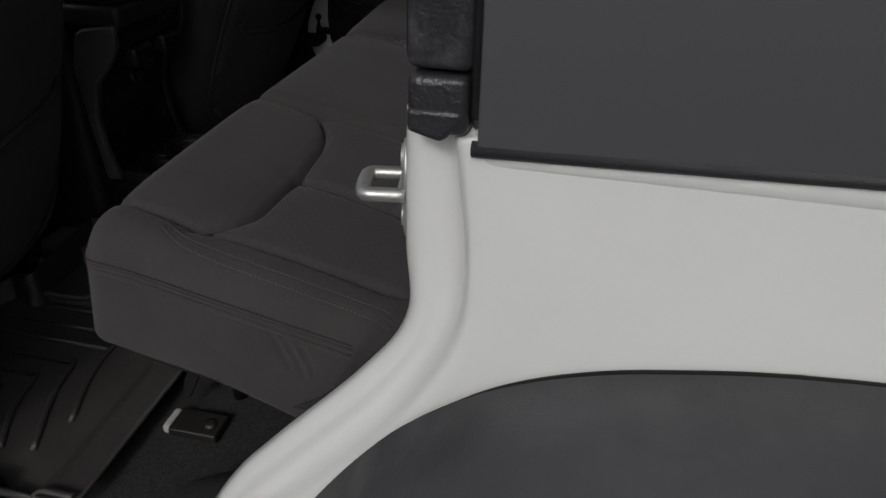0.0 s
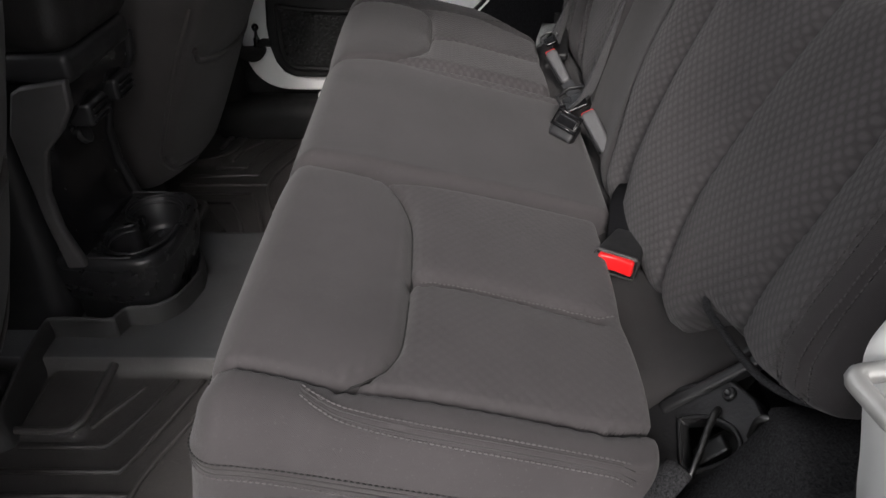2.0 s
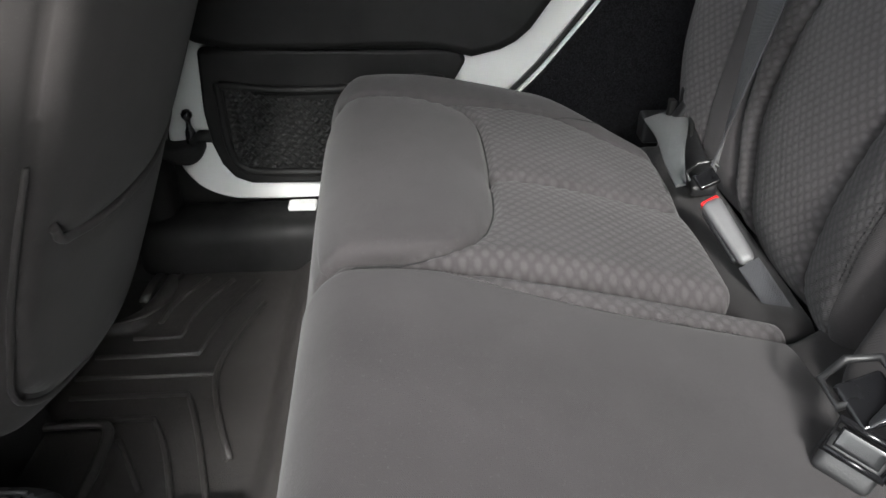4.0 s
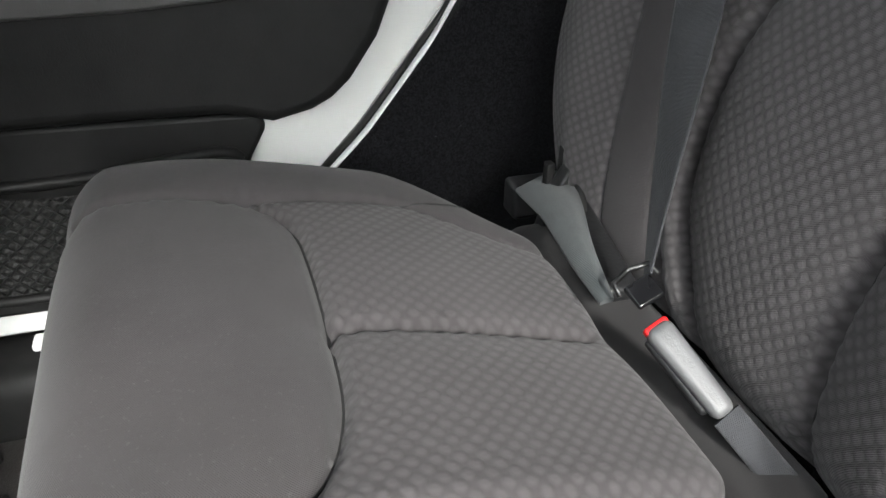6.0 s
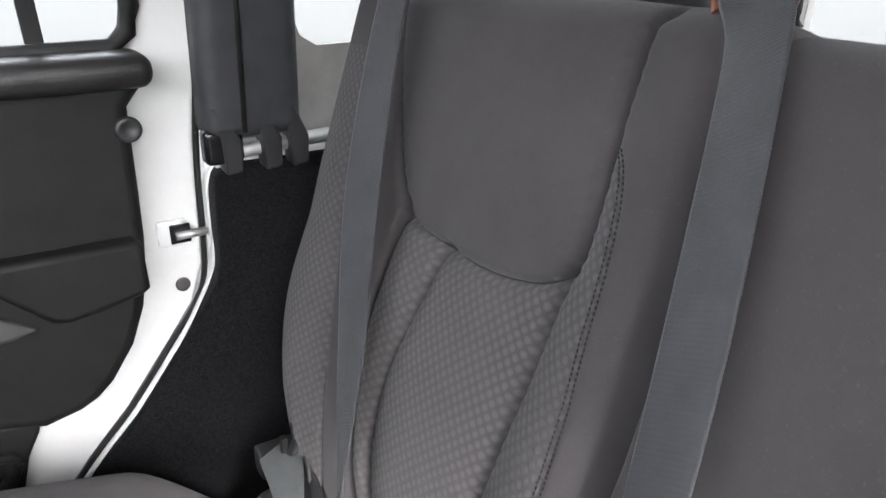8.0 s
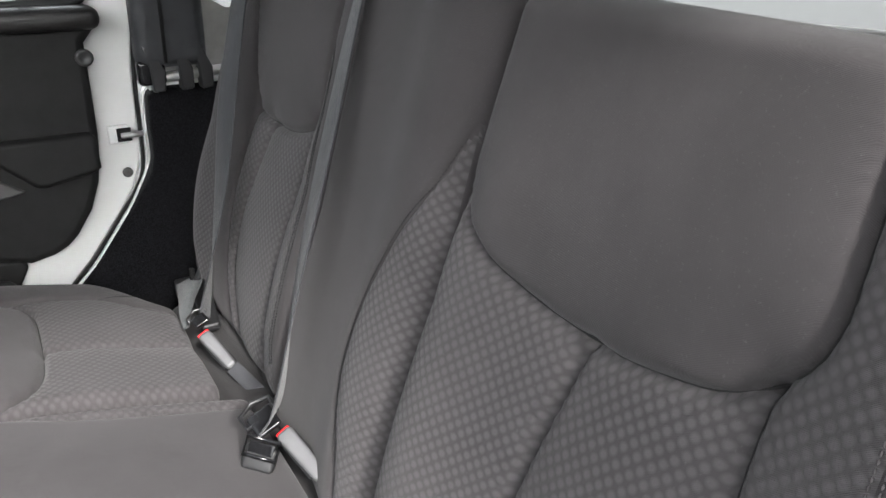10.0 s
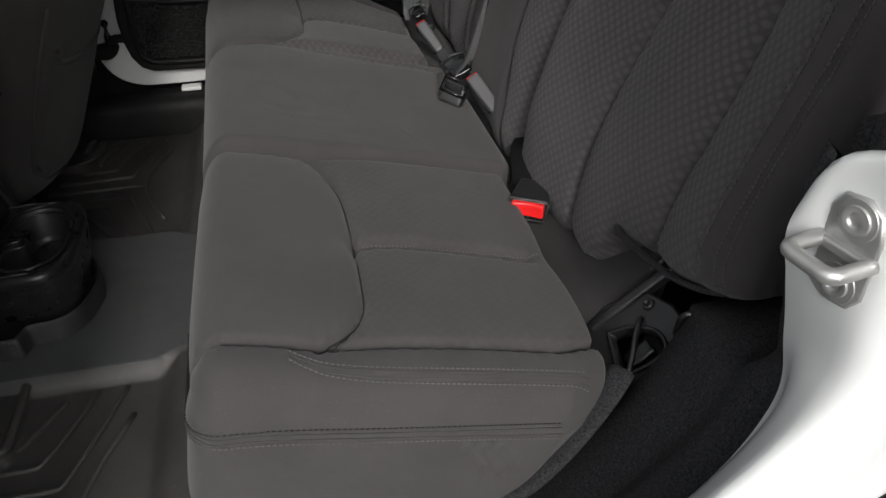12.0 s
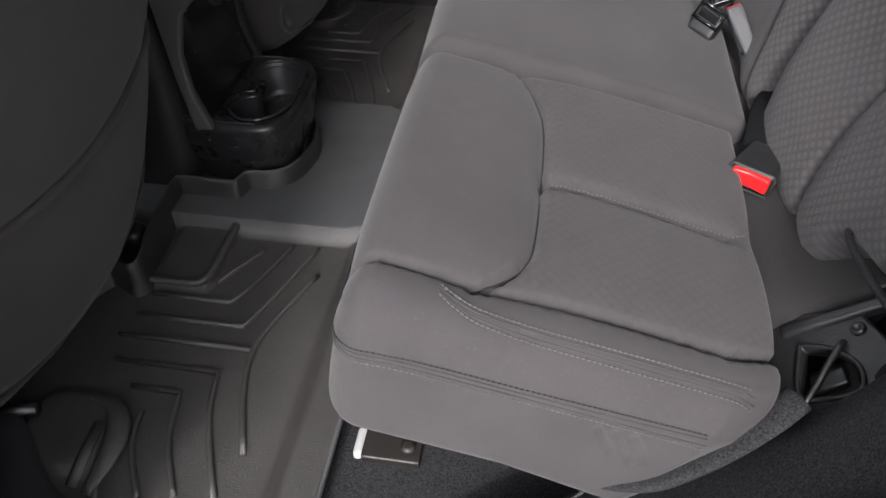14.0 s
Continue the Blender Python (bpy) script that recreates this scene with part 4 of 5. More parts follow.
BACK_NEAR = pose(0.037, 0, 0.27, 0, LEAN, 0)
BACK_FAR = pose(0.056, 0, 0.27, 0, LEAN, 0)
seat_a = holder("rear_seat", "charcoal grey cloth rear bench section with two places", "car seat", "rear seats")
cushion_outer(seat_a, True)
cushion_middle(seat_a)
tube("carpet_edge", spline([(-0.118, 0.110, 0.197), (-0.080, 0.106, 0.217), (-0.044, 0.111, 0.250), (-0.012, 0.124, 0.278), (0.016, 0.145, 0.294)], 20), [0.007 + 0.006 * min(1.0, k / 6) for k in range(20)], M_CARPET, seat_a, "fuzzy carpet edging", flat=0.6)
backrest_outer(seat_a, True, BACK_NEAR)
backrest_middle(seat_a, BACK_NEAR)
rounded("back_shell", (0.096, 0.128, 0.06), (0.125, 0.795, 0.560), 0.012, M_CARPET, seat_a, "black carpeted back of the seat", m=BACK_NEAR)
tube("carpet_edge", [tuple(BACK_NEAR @ Vector((0.108, 0.132, z))) for z in np.linspace(0.12, 0.560, 12)], 0.011, M_CARPET, seat_a, "fuzzy carpet edging")
tube("carpet_edge", spline([tuple(BACK_NEAR @ Vector(p)) for p in ((0.010, 0.292, 0.092), (0.002, 0.272, 0.082), (0.002, 0.23, 0.086), (0.0, 0.19, 0.094), (0.0, 0.155, 0.104), (0.012, 0.128, 0.116), (0.045, 0.120, 0.125), (0.10, 0.132, 0.135))], 40), 0.0036, M_CARPET, seat_a, "fuzzy carpet edging", flat=0.8)
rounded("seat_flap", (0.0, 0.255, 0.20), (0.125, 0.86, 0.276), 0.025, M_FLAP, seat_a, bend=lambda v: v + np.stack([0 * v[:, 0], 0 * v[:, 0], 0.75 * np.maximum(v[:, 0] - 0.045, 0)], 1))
rounded("pan", (-0.32, 0.13, 0.17), (-0.02, 0.84, 0.21), 0.01, M_PLASTIC, seat_a, "dark metal pan under the cushion", bend=lambda v: v + np.stack([0 * v[:, 0], 0 * v[:, 0], -0.2 * (v[:, 0] + 0.15)], 1))
seat_b = holder("rear_seat", "charcoal grey cloth rear seat section with one place", "car seat", "rear seats")
cushion_outer(seat_b, False)
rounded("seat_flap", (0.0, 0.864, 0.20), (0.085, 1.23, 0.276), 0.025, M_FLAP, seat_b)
backrest_outer(seat_b, False, BACK_FAR)
rounded("back_shell", (0.096, 0.81, 0.03), (0.125, 1.335, 0.560), 0.012, M_CARPET, seat_b, "black carpeted back of the seat", m=BACK_FAR)
rounded("pan", (-0.32, 0.88, 0.17), (-0.02, 1.25, 0.21), 0.01, M_PLASTIC, seat_b, bend=lambda v: v + np.stack([0 * v[:, 0], 0 * v[:, 0], -0.2 * (v[:, 0] + 0.15)], 1))
rounded("head_rest", (0.05, 1.050, 0.606), (0.15, 1.265, 0.77), 0.04, M_PLAIN, seat_b, "dark padded head restraint", m=BACK_FAR)
for y in (1.11, 1.21):
    tube("post", [BACK_FAR @ Vector((0.09, y, 0.55)), BACK_FAR @ Vector((0.09, y, 0.61))], 0.006, M_STEEL, seat_b)
for y0, y1, s in ((0.15, 0.47, seat_a), (0.52, 0.83, seat_a), (0.90, 1.24, seat_b)):
    tube("leg", [(-0.30, (y0 + y1) / 2, 0.19), (-0.30, (y0 + y1) / 2, -0.005)], 0.012, M_DARKSTEEL, s)


# ---------------------------------------------------------------- belts and buckles
def buckle_housing(thing, head, way, up, length, width, thick, material):
    """The bevelled, tapering housing of a buckle."""
    m = aim(head, way, up)  # z points out of the mouth
    rounded("housing", (-width / 2, -thick / 2, -length), (width / 2, thick / 2, 0), 0.006, material, thing, m=m,
            bend=lambda v: np.stack([v[:, 0] * (1 + 0.22 * v[:, 2] / length), v[:, 1] * (1 + 0.25 * v[:, 2] / length), v[:, 2]], 1))
    return m


buckle = holder("seat_belt_buckle", "black seat belt buckle with a bright red release button", "buckle", "seat belt buckles")
bm_ = buckle_housing(buckle, (0.015, 0.400, 0.3015), (-0.42, -0.86, 0.08), (0.1, 0.1, 1.0), 0.066, 0.046, 0.028, M_PLASTIC)
rounded("release_button", (-0.0185, -0.0065, -0.014), (0.0185, 0.0105, 0.0062), 0.003, M_RED, buckle, m=bm_,
        bend=lambda v: v - np.stack([0 * v[:, 0], 0 * v[:, 0], 0.003 * np.exp(-((v[:, 0] / 0.012) ** 2)) * (v[:, 2] > 0)], 1))
rounded("mouth_slot", (-0.018, -0.0105, -0.004), (0.018, -0.0065, 0.0008), 0.001, M_GLOSS, buckle, m=bm_)
tube("mouth_rim", [tuple(bm_ @ Vector(p)) for p in ((-0.0205, -0.0115, 0), (0.0205, -0.0115, 0), (0.0225, 0.010, 0.001), (0.020, 0.0140, 0.001), (-0.020, 0.0140, 0.001), (-0.0225, 0.010, 0.001))], 0.0013, M_GREYTRIM, buckle, closed=True)
ribbon("stalk", [bm_ @ Vector((0, 0, -0.06)), bm_ @ Vector((0, -0.004, -0.09)), (0.045, 0.49, 0.295), (0.06, 0.51, 0.25)], [(1, 0, 0.3)] * 4, 0.03, 0.006, M_BELT, buckle)
ribbon("strap", spline([(0.066, 0.556, 0.318), (0.048, 0.518, 0.320), (0.038, 0.478, 0.308), (0.033, 0.450, 0.294)], 16), [(0.85, -0.35, 0.35)] * 16, 0.036, 0.003, M_BLACKWEB, buckle)

for head, tail, w in (((0.026, 0.690, 0.346), (0.046, 0.628, 0.318), 0.020), ((0.010, 0.981, 0.333), (0.033, 0.928, 0.300), 0.019)):
    b2 = holder("seat_belt_buckle", "slim grey plastic seat belt buckle with a tongue pushed in", "buckle", "seat belt buckles")
    h, t = Vector(head), Vector(tail)
    way = (h - t).normalized()
    m = buckle_housing(b2, h, way, (-0.45, 0.1, 0.9), (h - t).length, w, 0.016, M_SILVER)
    rounded("side_band", (-w / 2 - 0.001, -0.012, -0.06), (w / 2 + 0.001, -0.004, -0.004), 0.003, M_PLASTIC, b2, m=m)
    rounded("release_button", (-0.0085, -0.004, -0.008), (0.0085, 0.004, 0.0018), 0.002, M_RED, b2, m=m)
    ribbon("stalk", [t, t - way * 0.035 + Vector((0.006, 0, -0.006)), t - way * 0.085 + Vector((0.02, 0, -0.02))], [m.to_3x3() @ Vector((1, 0, 0))] * 3, 0.020, 0.004, M_BELT, b2)


def seat_belt(label, line, sides, width=0.047, material=None):
    thing = holder("seat_belt", label, "seat belt", "rear seat belts")
    n = 40
    p, s = spline(line, n), spline(sides, n)
    ribbon("webbing", [tuple(q) for q in p], [tuple(q) for q in s], width, 0.0022, material or M_BELT, thing)
    return thing


belt_mid = seat_belt("dark grey webbing belt over the top of the bench", [(0.36, 0.90, 0.74), (0.30, 0.868, 0.806), (0.250, 0.838, 0.829), (0.196, 0.792, 0.806), (0.128, 0.752, 0.655), (0.070, 0.728, 0.50), (0.032, 0.708, 0.382), (0.012, 0.706, 0.345)], [(0.5, 1, 0)] * 3 + [(0.3, 1, 0), (0.15, 1, 0), (0.3, 1, 0), (0.7, 1, 0.1), (0.8, 0.8, 0.1)], 0.046)
# Warm light on the belt top, painted as an orange band over the webbing.
ribbon("warm_light_band", [tuple(p) for p in spline([(0.298, 0.867, 0.8105), (0.274, 0.854, 0.8275), (0.250, 0.838, 0.8325), (0.226, 0.818, 0.827)], 8)], [(0.5, 1, 0)] * 8, 0.054, 0.003, M_WARMLIT, belt_mid, "belt webbing painted orange for the warm light on it")
tg = aim((0.012, 0.702, 0.352), (0.1, -0.95, -0.15), (-0.4, 0.1, 0.9))
rounded("tongue", (-0.015, -0.003, -0.024), (0.015, 0.003, 0.010), 0.003, M_GLOSS, belt_mid, m=tg)
tube("tongue_loop", [tuple(tg @ Vector(p)) for p in ((-0.019, 0, -0.010), (0.019, 0, -0.010), (0.019, 0.003, -0.030), (0.0, 0.006, -0.035), (-0.019, 0.003, -0.030))], 0.003, M_PLASTIC, belt_mid, closed=True)
anchor = holder("belt_latch", "black plastic slotted belt latch on the middle cushion", "belt latch")
am = aim((0.000, 0.690, 0.330), (-0.45, -0.75, 0.45), (0.3, 0, 1))
rounded("latch_body", (-0.018, -0.022, -0.014), (0.018, 0.006, 0.004), 0.005, M_PLASTIC, anchor, m=am)
tube("latch_frame", [tuple(am @ Vector(p)) for p in ((-0.018, -0.006, 0.006), (0.018, -0.006, 0.006), (0.018, 0.014, 0.004), (-0.018, 0.014, 0.004))], 0.0026, M_GLOSS, anchor, closed=True)
rounded("slot", (-0.014, -0.003, 0.0), (0.014, 0.010, 0.0045), 0.001, M_GLOSS, anchor, m=am)

belt_far = seat_belt("dark grey webbing belt hanging down the far backrest", [(0.34, 1.19, 0.86), (0.26, 1.185, 0.856), (0.206, 1.180, 0.842), (0.180, 1.176, 0.81), (0.130, 1.155, 0.64), (0.088, 1.105, 0.50), (0.048, 1.052, 0.40), (0.022, 1.014, 0.345)], [(0, 1, 0)] * 3 + [(-0.1, 1, 0), (-0.3, 1, 0), (-0.1, 1, -0.1), (0.3, 0.9, -0.2), (0.5, 0.8, -0.3)], 0.047)
tg = aim((0.012, 1.000, 0.345), (0.2, -0.9, -0.3), (-0.4, 0.1, 0.9))
rounded("tongue", (-0.010, -0.0025, -0.010), (0.010, 0.0025, 0.008), 0.002, M_GLOSS, belt_far, m=tg)
tube("tongue_bar", [tuple(tg @ Vector(p)) for p in ((-0.015, 0.001, -0.006), (-0.013, 0.003, -0.015), (0.0, 0.004, -0.018), (0.013, 0.003, -0.015), (0.015, 0.001, -0.006))], 0.0020, M_DARKSTEEL, belt_far)
belt_lap = holder("seat_belt", "pale grey-green lap webbing folded beside the far cushion", "seat belt", "rear seat belts")
left = spline([(0.024, 1.240, 0.299), (0.021, 1.227, 0.302), (0.010, 1.15, 0.318), (-0.004, 1.07, 0.326), (-0.010, 1.015, 0.330)], 24)
right = spline([(0.080, 1.264, 0.301), (0.077, 1.251, 0.304), (0.052, 1.17, 0.324), (0.018, 1.08, 0.332), (-0.002, 1.012, 0.334)], 24)
rows = []
for p, q in zip(left, right):
    n = (0.0, 0.0, 0.0011)
    rows.append([tuple(p + n), tuple((p + q) / 2 + np.array(n) * 3), tuple(q + n), tuple(q - n), tuple(p - n)])
loft("webbing", rows, M_BELTLITE, belt_lap, close=True)
rounded("end_fitting", (0.026, 1.245, 0.262), (0.074, 1.275, 0.297), 0.005, M_PLASTIC, belt_lap)
recl = holder("seat_recliner", "black stamped recliner hinge at the far seat", "seat hinge")
slab("plate", [(0.030, 0.25), (0.10, 0.25), (0.130, 0.34), (0.118, 0.385), (0.085, 0.372), (0.050, 0.315)], 1, 1.205, 1.222, M_RECL, recl, bevel=0.003)
for k in range(4):
    rounded("rib", (0.046 + 0.014 * k, 1.222, 0.275 + 0.018 * k), (0.054 + 0.014 * k, 1.232, 0.330 + 0.014 * k), 0.002, M_SEAL, recl)
tube("bar", [(0.040, 1.12, 0.298), (0.066, 1.20, 0.322), (0.098, 1.232, 0.375)], 0.005, M_DARKSTEEL, recl)
rounded("lever", (0.024, 1.06, 0.290), (0.052, 1.20, 0.304), 0.005, M_RECL, recl, bend=lambda v: v + np.stack([0.12 * (v[:, 1] - 1.06), 0 * v[:, 0], 0.10 * (v[:, 1] - 1.06)], 1))

# near recliner: a moulded cover that slopes up behind the cushion, open round a wire hook
recl = holder("seat_recliner", "black plastic recliner cover with an opening round a wire hook", "seat hinge")
RC = pose(0.030, 0.0, 0.243) @ Matrix(((0.72, 0, -0.69, 0), (0, 1, 0, 0), (0.69, 0, 0.72, 0), (0, 0, 0, 1)))  # x up the slope, y across, z out of it
OPENING = [(0.022, 0.226), (0.046, 0.212), (0.062, 0.188), (0.058, 0.166), (0.030, 0.168), (0.012, 0.180)]
cover = slab("cover", [(-0.030, 0.258), (-0.020, 0.268), (0.030, 0.262), (0.075, 0.240), (0.088, 0.205), (0.088, 0.150), (0.040, 0.148), (0.012, 0.158), (-0.035, 0.166), (-0.045, 0.20)], 2, -0.012, 0.004, M_RECL, recl, bevel=0.003, holes=[OPENING])
cover.matrix_basis = RC
rim_line = spline([(x, y, 0.005) for x, y in OPENING + OPENING[:1]], 40)[:-1]
tube("opening_rim", [tuple(RC @ Vector(p)) for p in rim_line], 0.0022, M_RECL, recl, closed=True, sides=6)
rounded("cover_side", (-0.040, 0.150, -0.075), (0.086, 0.164, -0.004), 0.006, M_RECL, recl, m=RC)
rounded("inner_block", (0.016, 0.172, -0.034), (0.056, 0.214, -0.016), 0.004, M_SEAL, recl, m=RC)
rounded("lever", (0.018, 0.186, -0.016), (0.048, 0.204, -0.008), 0.003, M_DARKSTEEL, recl, m=RC)
for y0, y1, x1, z0 in ((0.266, 0.281, 0.088, -0.006), (0.288, 0.300, 0.096, -0.014), (0.240, 0.252, 0.090, 0.003)):
    rounded("arm", (-0.012, y0, z0 - 0.006), (x1, y1, z0 + 0.006), 0.004, M_RECL, recl, m=RC @ pose(0, 0, 0, 0, 0, -5))
lathe("bolt", [(0.0062, 0.003), (0.0062, 0.006), (0.0050, 0.0075), (0.0026, 0.0075), (0.0024, 0.006), (0.0, 0.006)], RC @ pose(0.070, 0.222, 0), M_RECL, recl)
tube("wire_hook", spline([tuple(RC @ Vector(p)) for p in ((0.052, 0.218, -0.012), (0.056, 0.213, 0.006), (0.046, 0.200, 0.009), (0.030, 0.182, 0.008), (0.016, 0.168, 0.006), (0.010, 0.166, -0.008))], 24), 0.0030, M_DARKSTEEL, recl)
tube("wire_hook", spline([(0.078, 0.150, 0.322), (0.073, 0.146, 0.344), (0.066, 0.150, 0.338), (0.066, 0.154, 0.318)], 14), 0.0028, M_DARKSTEEL, recl)
rounded("carpet_flap", (0.030, 0.258, 0.228), (0.066, 0.290, 0.270), 0.016, M_CARPET, seat_a, "fuzzy carpet flap beside the recliner")

# catch under the near cushion and a frayed carpet edge
catch = holder("seat_catch", "dark steel floor catch with a white plastic tip", "seat catch")
rounded("base", (-0.358, 0.214, -0.006), (-0.290, 0.256, 0.008), 0.003, M_RUSTY, catch)
rounded("tip", (-0.368, 0.216, -0.006), (-0.357, 0.254, 0.008), 0.005, M_SCRAPED, catch)
lathe("bolt", [(0.009, 0.009), (0.009, 0.013), (0.004, 0.0145), (0.0, 0.014)], pose(-0.306, 0.234, -0.002), M_RUSTY, catch)
slab("hook", [(-0.36, 0.018), (-0.35, 0.018), (-0.335, 0.05), (-0.30, 0.12), (-0.31, 0.125), (-0.352, 0.055)], 1, 0.262, 0.268, M_SEAL, catch, bevel=0.001)
thread = tube("loose_thread", spline([(-0.112, 0.140, 0.150), (-0.122, 0.131, 0.146), (-0.137, 0.125, 0.130), (-0.152, 0.111, 0.114), (-0.157, 0.087, 0.108), (-0.162, 0.061, 0.112), (-0.166, 0.048, 0.108)], 30), [0.0010 + 0.0006 * math.sin(k * 1.9) ** 2 for k in range(30)], M_FRAY)
tagged(thread, "loose grey thread along the cut carpet edge", "thread")
thread = tube("loose_thread", spline([(-0.193, 0.062, 0.072), (-0.200, 0.057, 0.068), (-0.205, 0.048, 0.068), (-0.206, 0.036, 0.068)], 14), 0.0006, M_SCRAPED)
tagged(thread, "short white loose thread by the sill", "thread")


# ---------------------------------------------------------------- floor mat
CROSS = 0.738  # middle of the tunnel


def mat_height(x, y):
    """The mat's moulded surface on the near half; the far half mirrors it."""
    y = np.where(y > CROSS, 2 * CROSS - y, y)
    z = np.full_like(x, 0.002)
    step = lambda a, lo, hi: np.clip((a - lo) / (hi - lo), 0, 1)
    ease = lambda a: a * a * (3 - 2 * a)
    z = z + 0.020 * ease(step(x, -0.458, -0.425))
    z = np.maximum(z, 0.025 * ease(step(y - np.clip(x + 0.46, 0, 1) * 0.55, 0.556, 0.566)))
    pad = ease(step(x, -0.722, -0.708)) * ease(step(-x, 0.622, 0.634)) * ease(step(y, 0.432, 0.446))
    z = np.maximum(z, 0.010 * pad)
    foot = np.exp(-(((x + 0.705) / 0.05) ** 4 + ((y - 0.195) / 0.055) ** 4))
    z = np.maximum(z, 0.016 * ease(np.clip(foot * 1.6, 0, 1)))
    z = z + 0.012 * ease(step(-y, -0.088, -0.070))
    return z


mat = holder("floor_mat", "black rubber floor mat with raised chevron ribs", "floor mat")
xs, ys = np.linspace(-0.815, -0.388, 86), np.linspace(0.066, 2 * CROSS - 0.066, 224)
gx, gy = np.meshgrid(xs, ys, indexing="ij")
gz = mat_height(gx, gy)
nx, ny = gx.shape
verts = np.stack([gx.ravel(), gy.ravel(), gz.ravel()], 1)
faces = [(i * ny + j, (i + 1) * ny + j, (i + 1) * ny + j + 1, i * ny + j + 1) for i in range(nx - 1) for j in range(ny - 1)]
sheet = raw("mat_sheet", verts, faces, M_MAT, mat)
sol = sheet.modifiers.new("thickness", "SOLIDIFY")
sol.thickness, sol.offset = 0.004, -1
RIBS = [
    [(-0.620, 0.461), (-0.617, 0.461), (-0.575, 0.532)],
    [(-0.700, 0.423), (-0.589, 0.422), (-0.562, 0.475), (-0.537, 0.545)],
    [(-0.706, 0.383), (-0.557, 0.382), (-0.530, 0.450), (-0.499, 0.545)],
    [(-0.713, 0.347), (-0.533, 0.346)],
    [(-0.484, 0.490), (-0.515, 0.410), (-0.530, 0.346), (-0.520, 0.280), (-0.491, 0.198)],
    [(-0.700, 0.307), (-0.562, 0.305), (-0.548, 0.240), (-0.505, 0.142)],
    [(-0.660, 0.270), (-0.596, 0.269), (-0.584, 0.205), (-0.548, 0.136)],
    [(-0.632, 0.237), (-0.622, 0.190), (-0.587, 0.130)],
    [(-0.645, 0.150), (-0.630, 0.118)],
]
for line in RIBS:
    for mirror in (False, True):
        pts = []
        corner = len(line) > 2 and line[0][1] - line[1][1] < 0.01 and line[0][0] < -0.64
        raw_pts = [line[0]] + [tuple(p) for p in spline(line[1:], 14)] if corner else [tuple(p) for p in (spline(line, 16) if len(line) > 2 else line)]
        for x, y in raw_pts:
            yy = 2 * CROSS - y if mirror else y
            pts.append((x, yy, float(mat_height(np.array(x), np.array(y))) + 0.002))
        tube("rib", pts, 0.0040, M_MAT, mat, sides=8, flat=0.9)
RIM = [(-0.812, 0.34), (-0.775, 0.425), (-0.752, 0.436), (-0.716, 0.425), (-0.728, 0.50), (-0.738, 0.60), (-0.725, 0.617), (-0.652, 0.616), (-0.641, 0.626), (-0.632, 0.644), (-0.600, 0.648), (-0.579, 0.662), (-0.562, 0.690), (-0.552, CROSS), (-0.552, CROSS + 0.1)]
for mirror in (False, True):
    base = spline(RIM[:-1], 70)
    rows = []
    for off, h in ((0.010, 0.0), (0.0045, 0.022), (0.003, 0.052), (0.002, 0.0575), (0.0, 0.059), (-0.002, 0.0575), (-0.003, 0.052), (-0.003, 0.0)):
        row = []
        for i, p in enumerate(base):
            a, b = base[max(i - 1, 0)], base[min(i + 1, len(base) - 1)]
            d = (b - a) / max(np.linalg.norm(b - a), 1e-9)
            q = p + np.array([d[1], -d[0]]) * off
            k = 0.35 + 0.65 * min(1.0, i / 14)
            row.append((q[0], 2 * CROSS - q[1] if mirror else q[1], h * k))
        rows.append(row)
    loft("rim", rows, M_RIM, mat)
tube("edge_lip", [(-0.50, 0.068, 0.018), (-0.44, 0.066, 0.019), (-0.400, 0.067, 0.020), (-0.391, 0.072, 0.020), (-0.388, 0.084, 0.020), (-0.388, 0.30, 0.023), (-0.388, 0.52, 0.024), (-0.388, CROSS, 0.037), (-0.388, 2 * CROSS - 0.52, 0.024), (-0.388, 2 * CROSS - 0.067, 0.02)], 0.0036, M_MAT, mat)

for mirror in (False, True):
    side = lambda pts: [(x, 2 * CROSS - y if mirror else y, z) for x, y, z in pts]
    tube("foot_ridge", side(spline([(-0.703, 0.247, 0.012), (-0.66, 0.232, 0.016), (-0.64, 0.202, 0.017), (-0.637, 0.164, 0.014), (-0.643, 0.124, 0.008)], 24)), [0.006 + 0.008 * math.sin(math.pi * k / 23) for k in range(24)], M_MAT, mat, flat=0.28)
    tube("pad_ridge", side(spline([(-0.712, 0.440, 0.014), (-0.67, 0.439, 0.015), (-0.645, 0.440, 0.0155), (-0.634, 0.448, 0.016), (-0.629, 0.470, 0.016), (-0.629, 0.53, 0.016), (-0.632, 0.585, 0.016), (-0.642, 0.600, 0.016), (-0.70, 0.604, 0.016)], 44)), 0.0068, M_MAT, mat, sides=10, flat=0.75)
    tube("foot_ridge", side([(-0.663, 0.205, 0.019), (-0.661, 0.165, 0.019), (-0.660, 0.128, 0.012)]), 0.007, M_MAT, mat, flat=0.4)

# plastic sill trim along the near edge
trim = holder("sill_trim", "black plastic sill trim at the door opening", "sill trim")
path_a = spline([(-0.86, 0.28, 0.03), (-0.745, 0.190, 0.03), (-0.690, 0.135, 0.028), (-0.635, 0.103, 0.026), (-0.56, 0.088, 0.025), (-0.492, 0.082, 0.024)], 30)
rows = []
for dy, dz in ((0.0, -0.03), (0.0, 0.0), (-0.008, 0.006), (-0.03, 0.008), (-0.055, 0.0), (-0.075, -0.03), (-0.09, -0.07)):
    rows.append([(p[0] - 0.4 * abs(dy) * (p[0] < -0.6), p[1] + dy, p[2] + dz) for p in path_a])
loft("trim_skin", rows, M_SILL, trim)
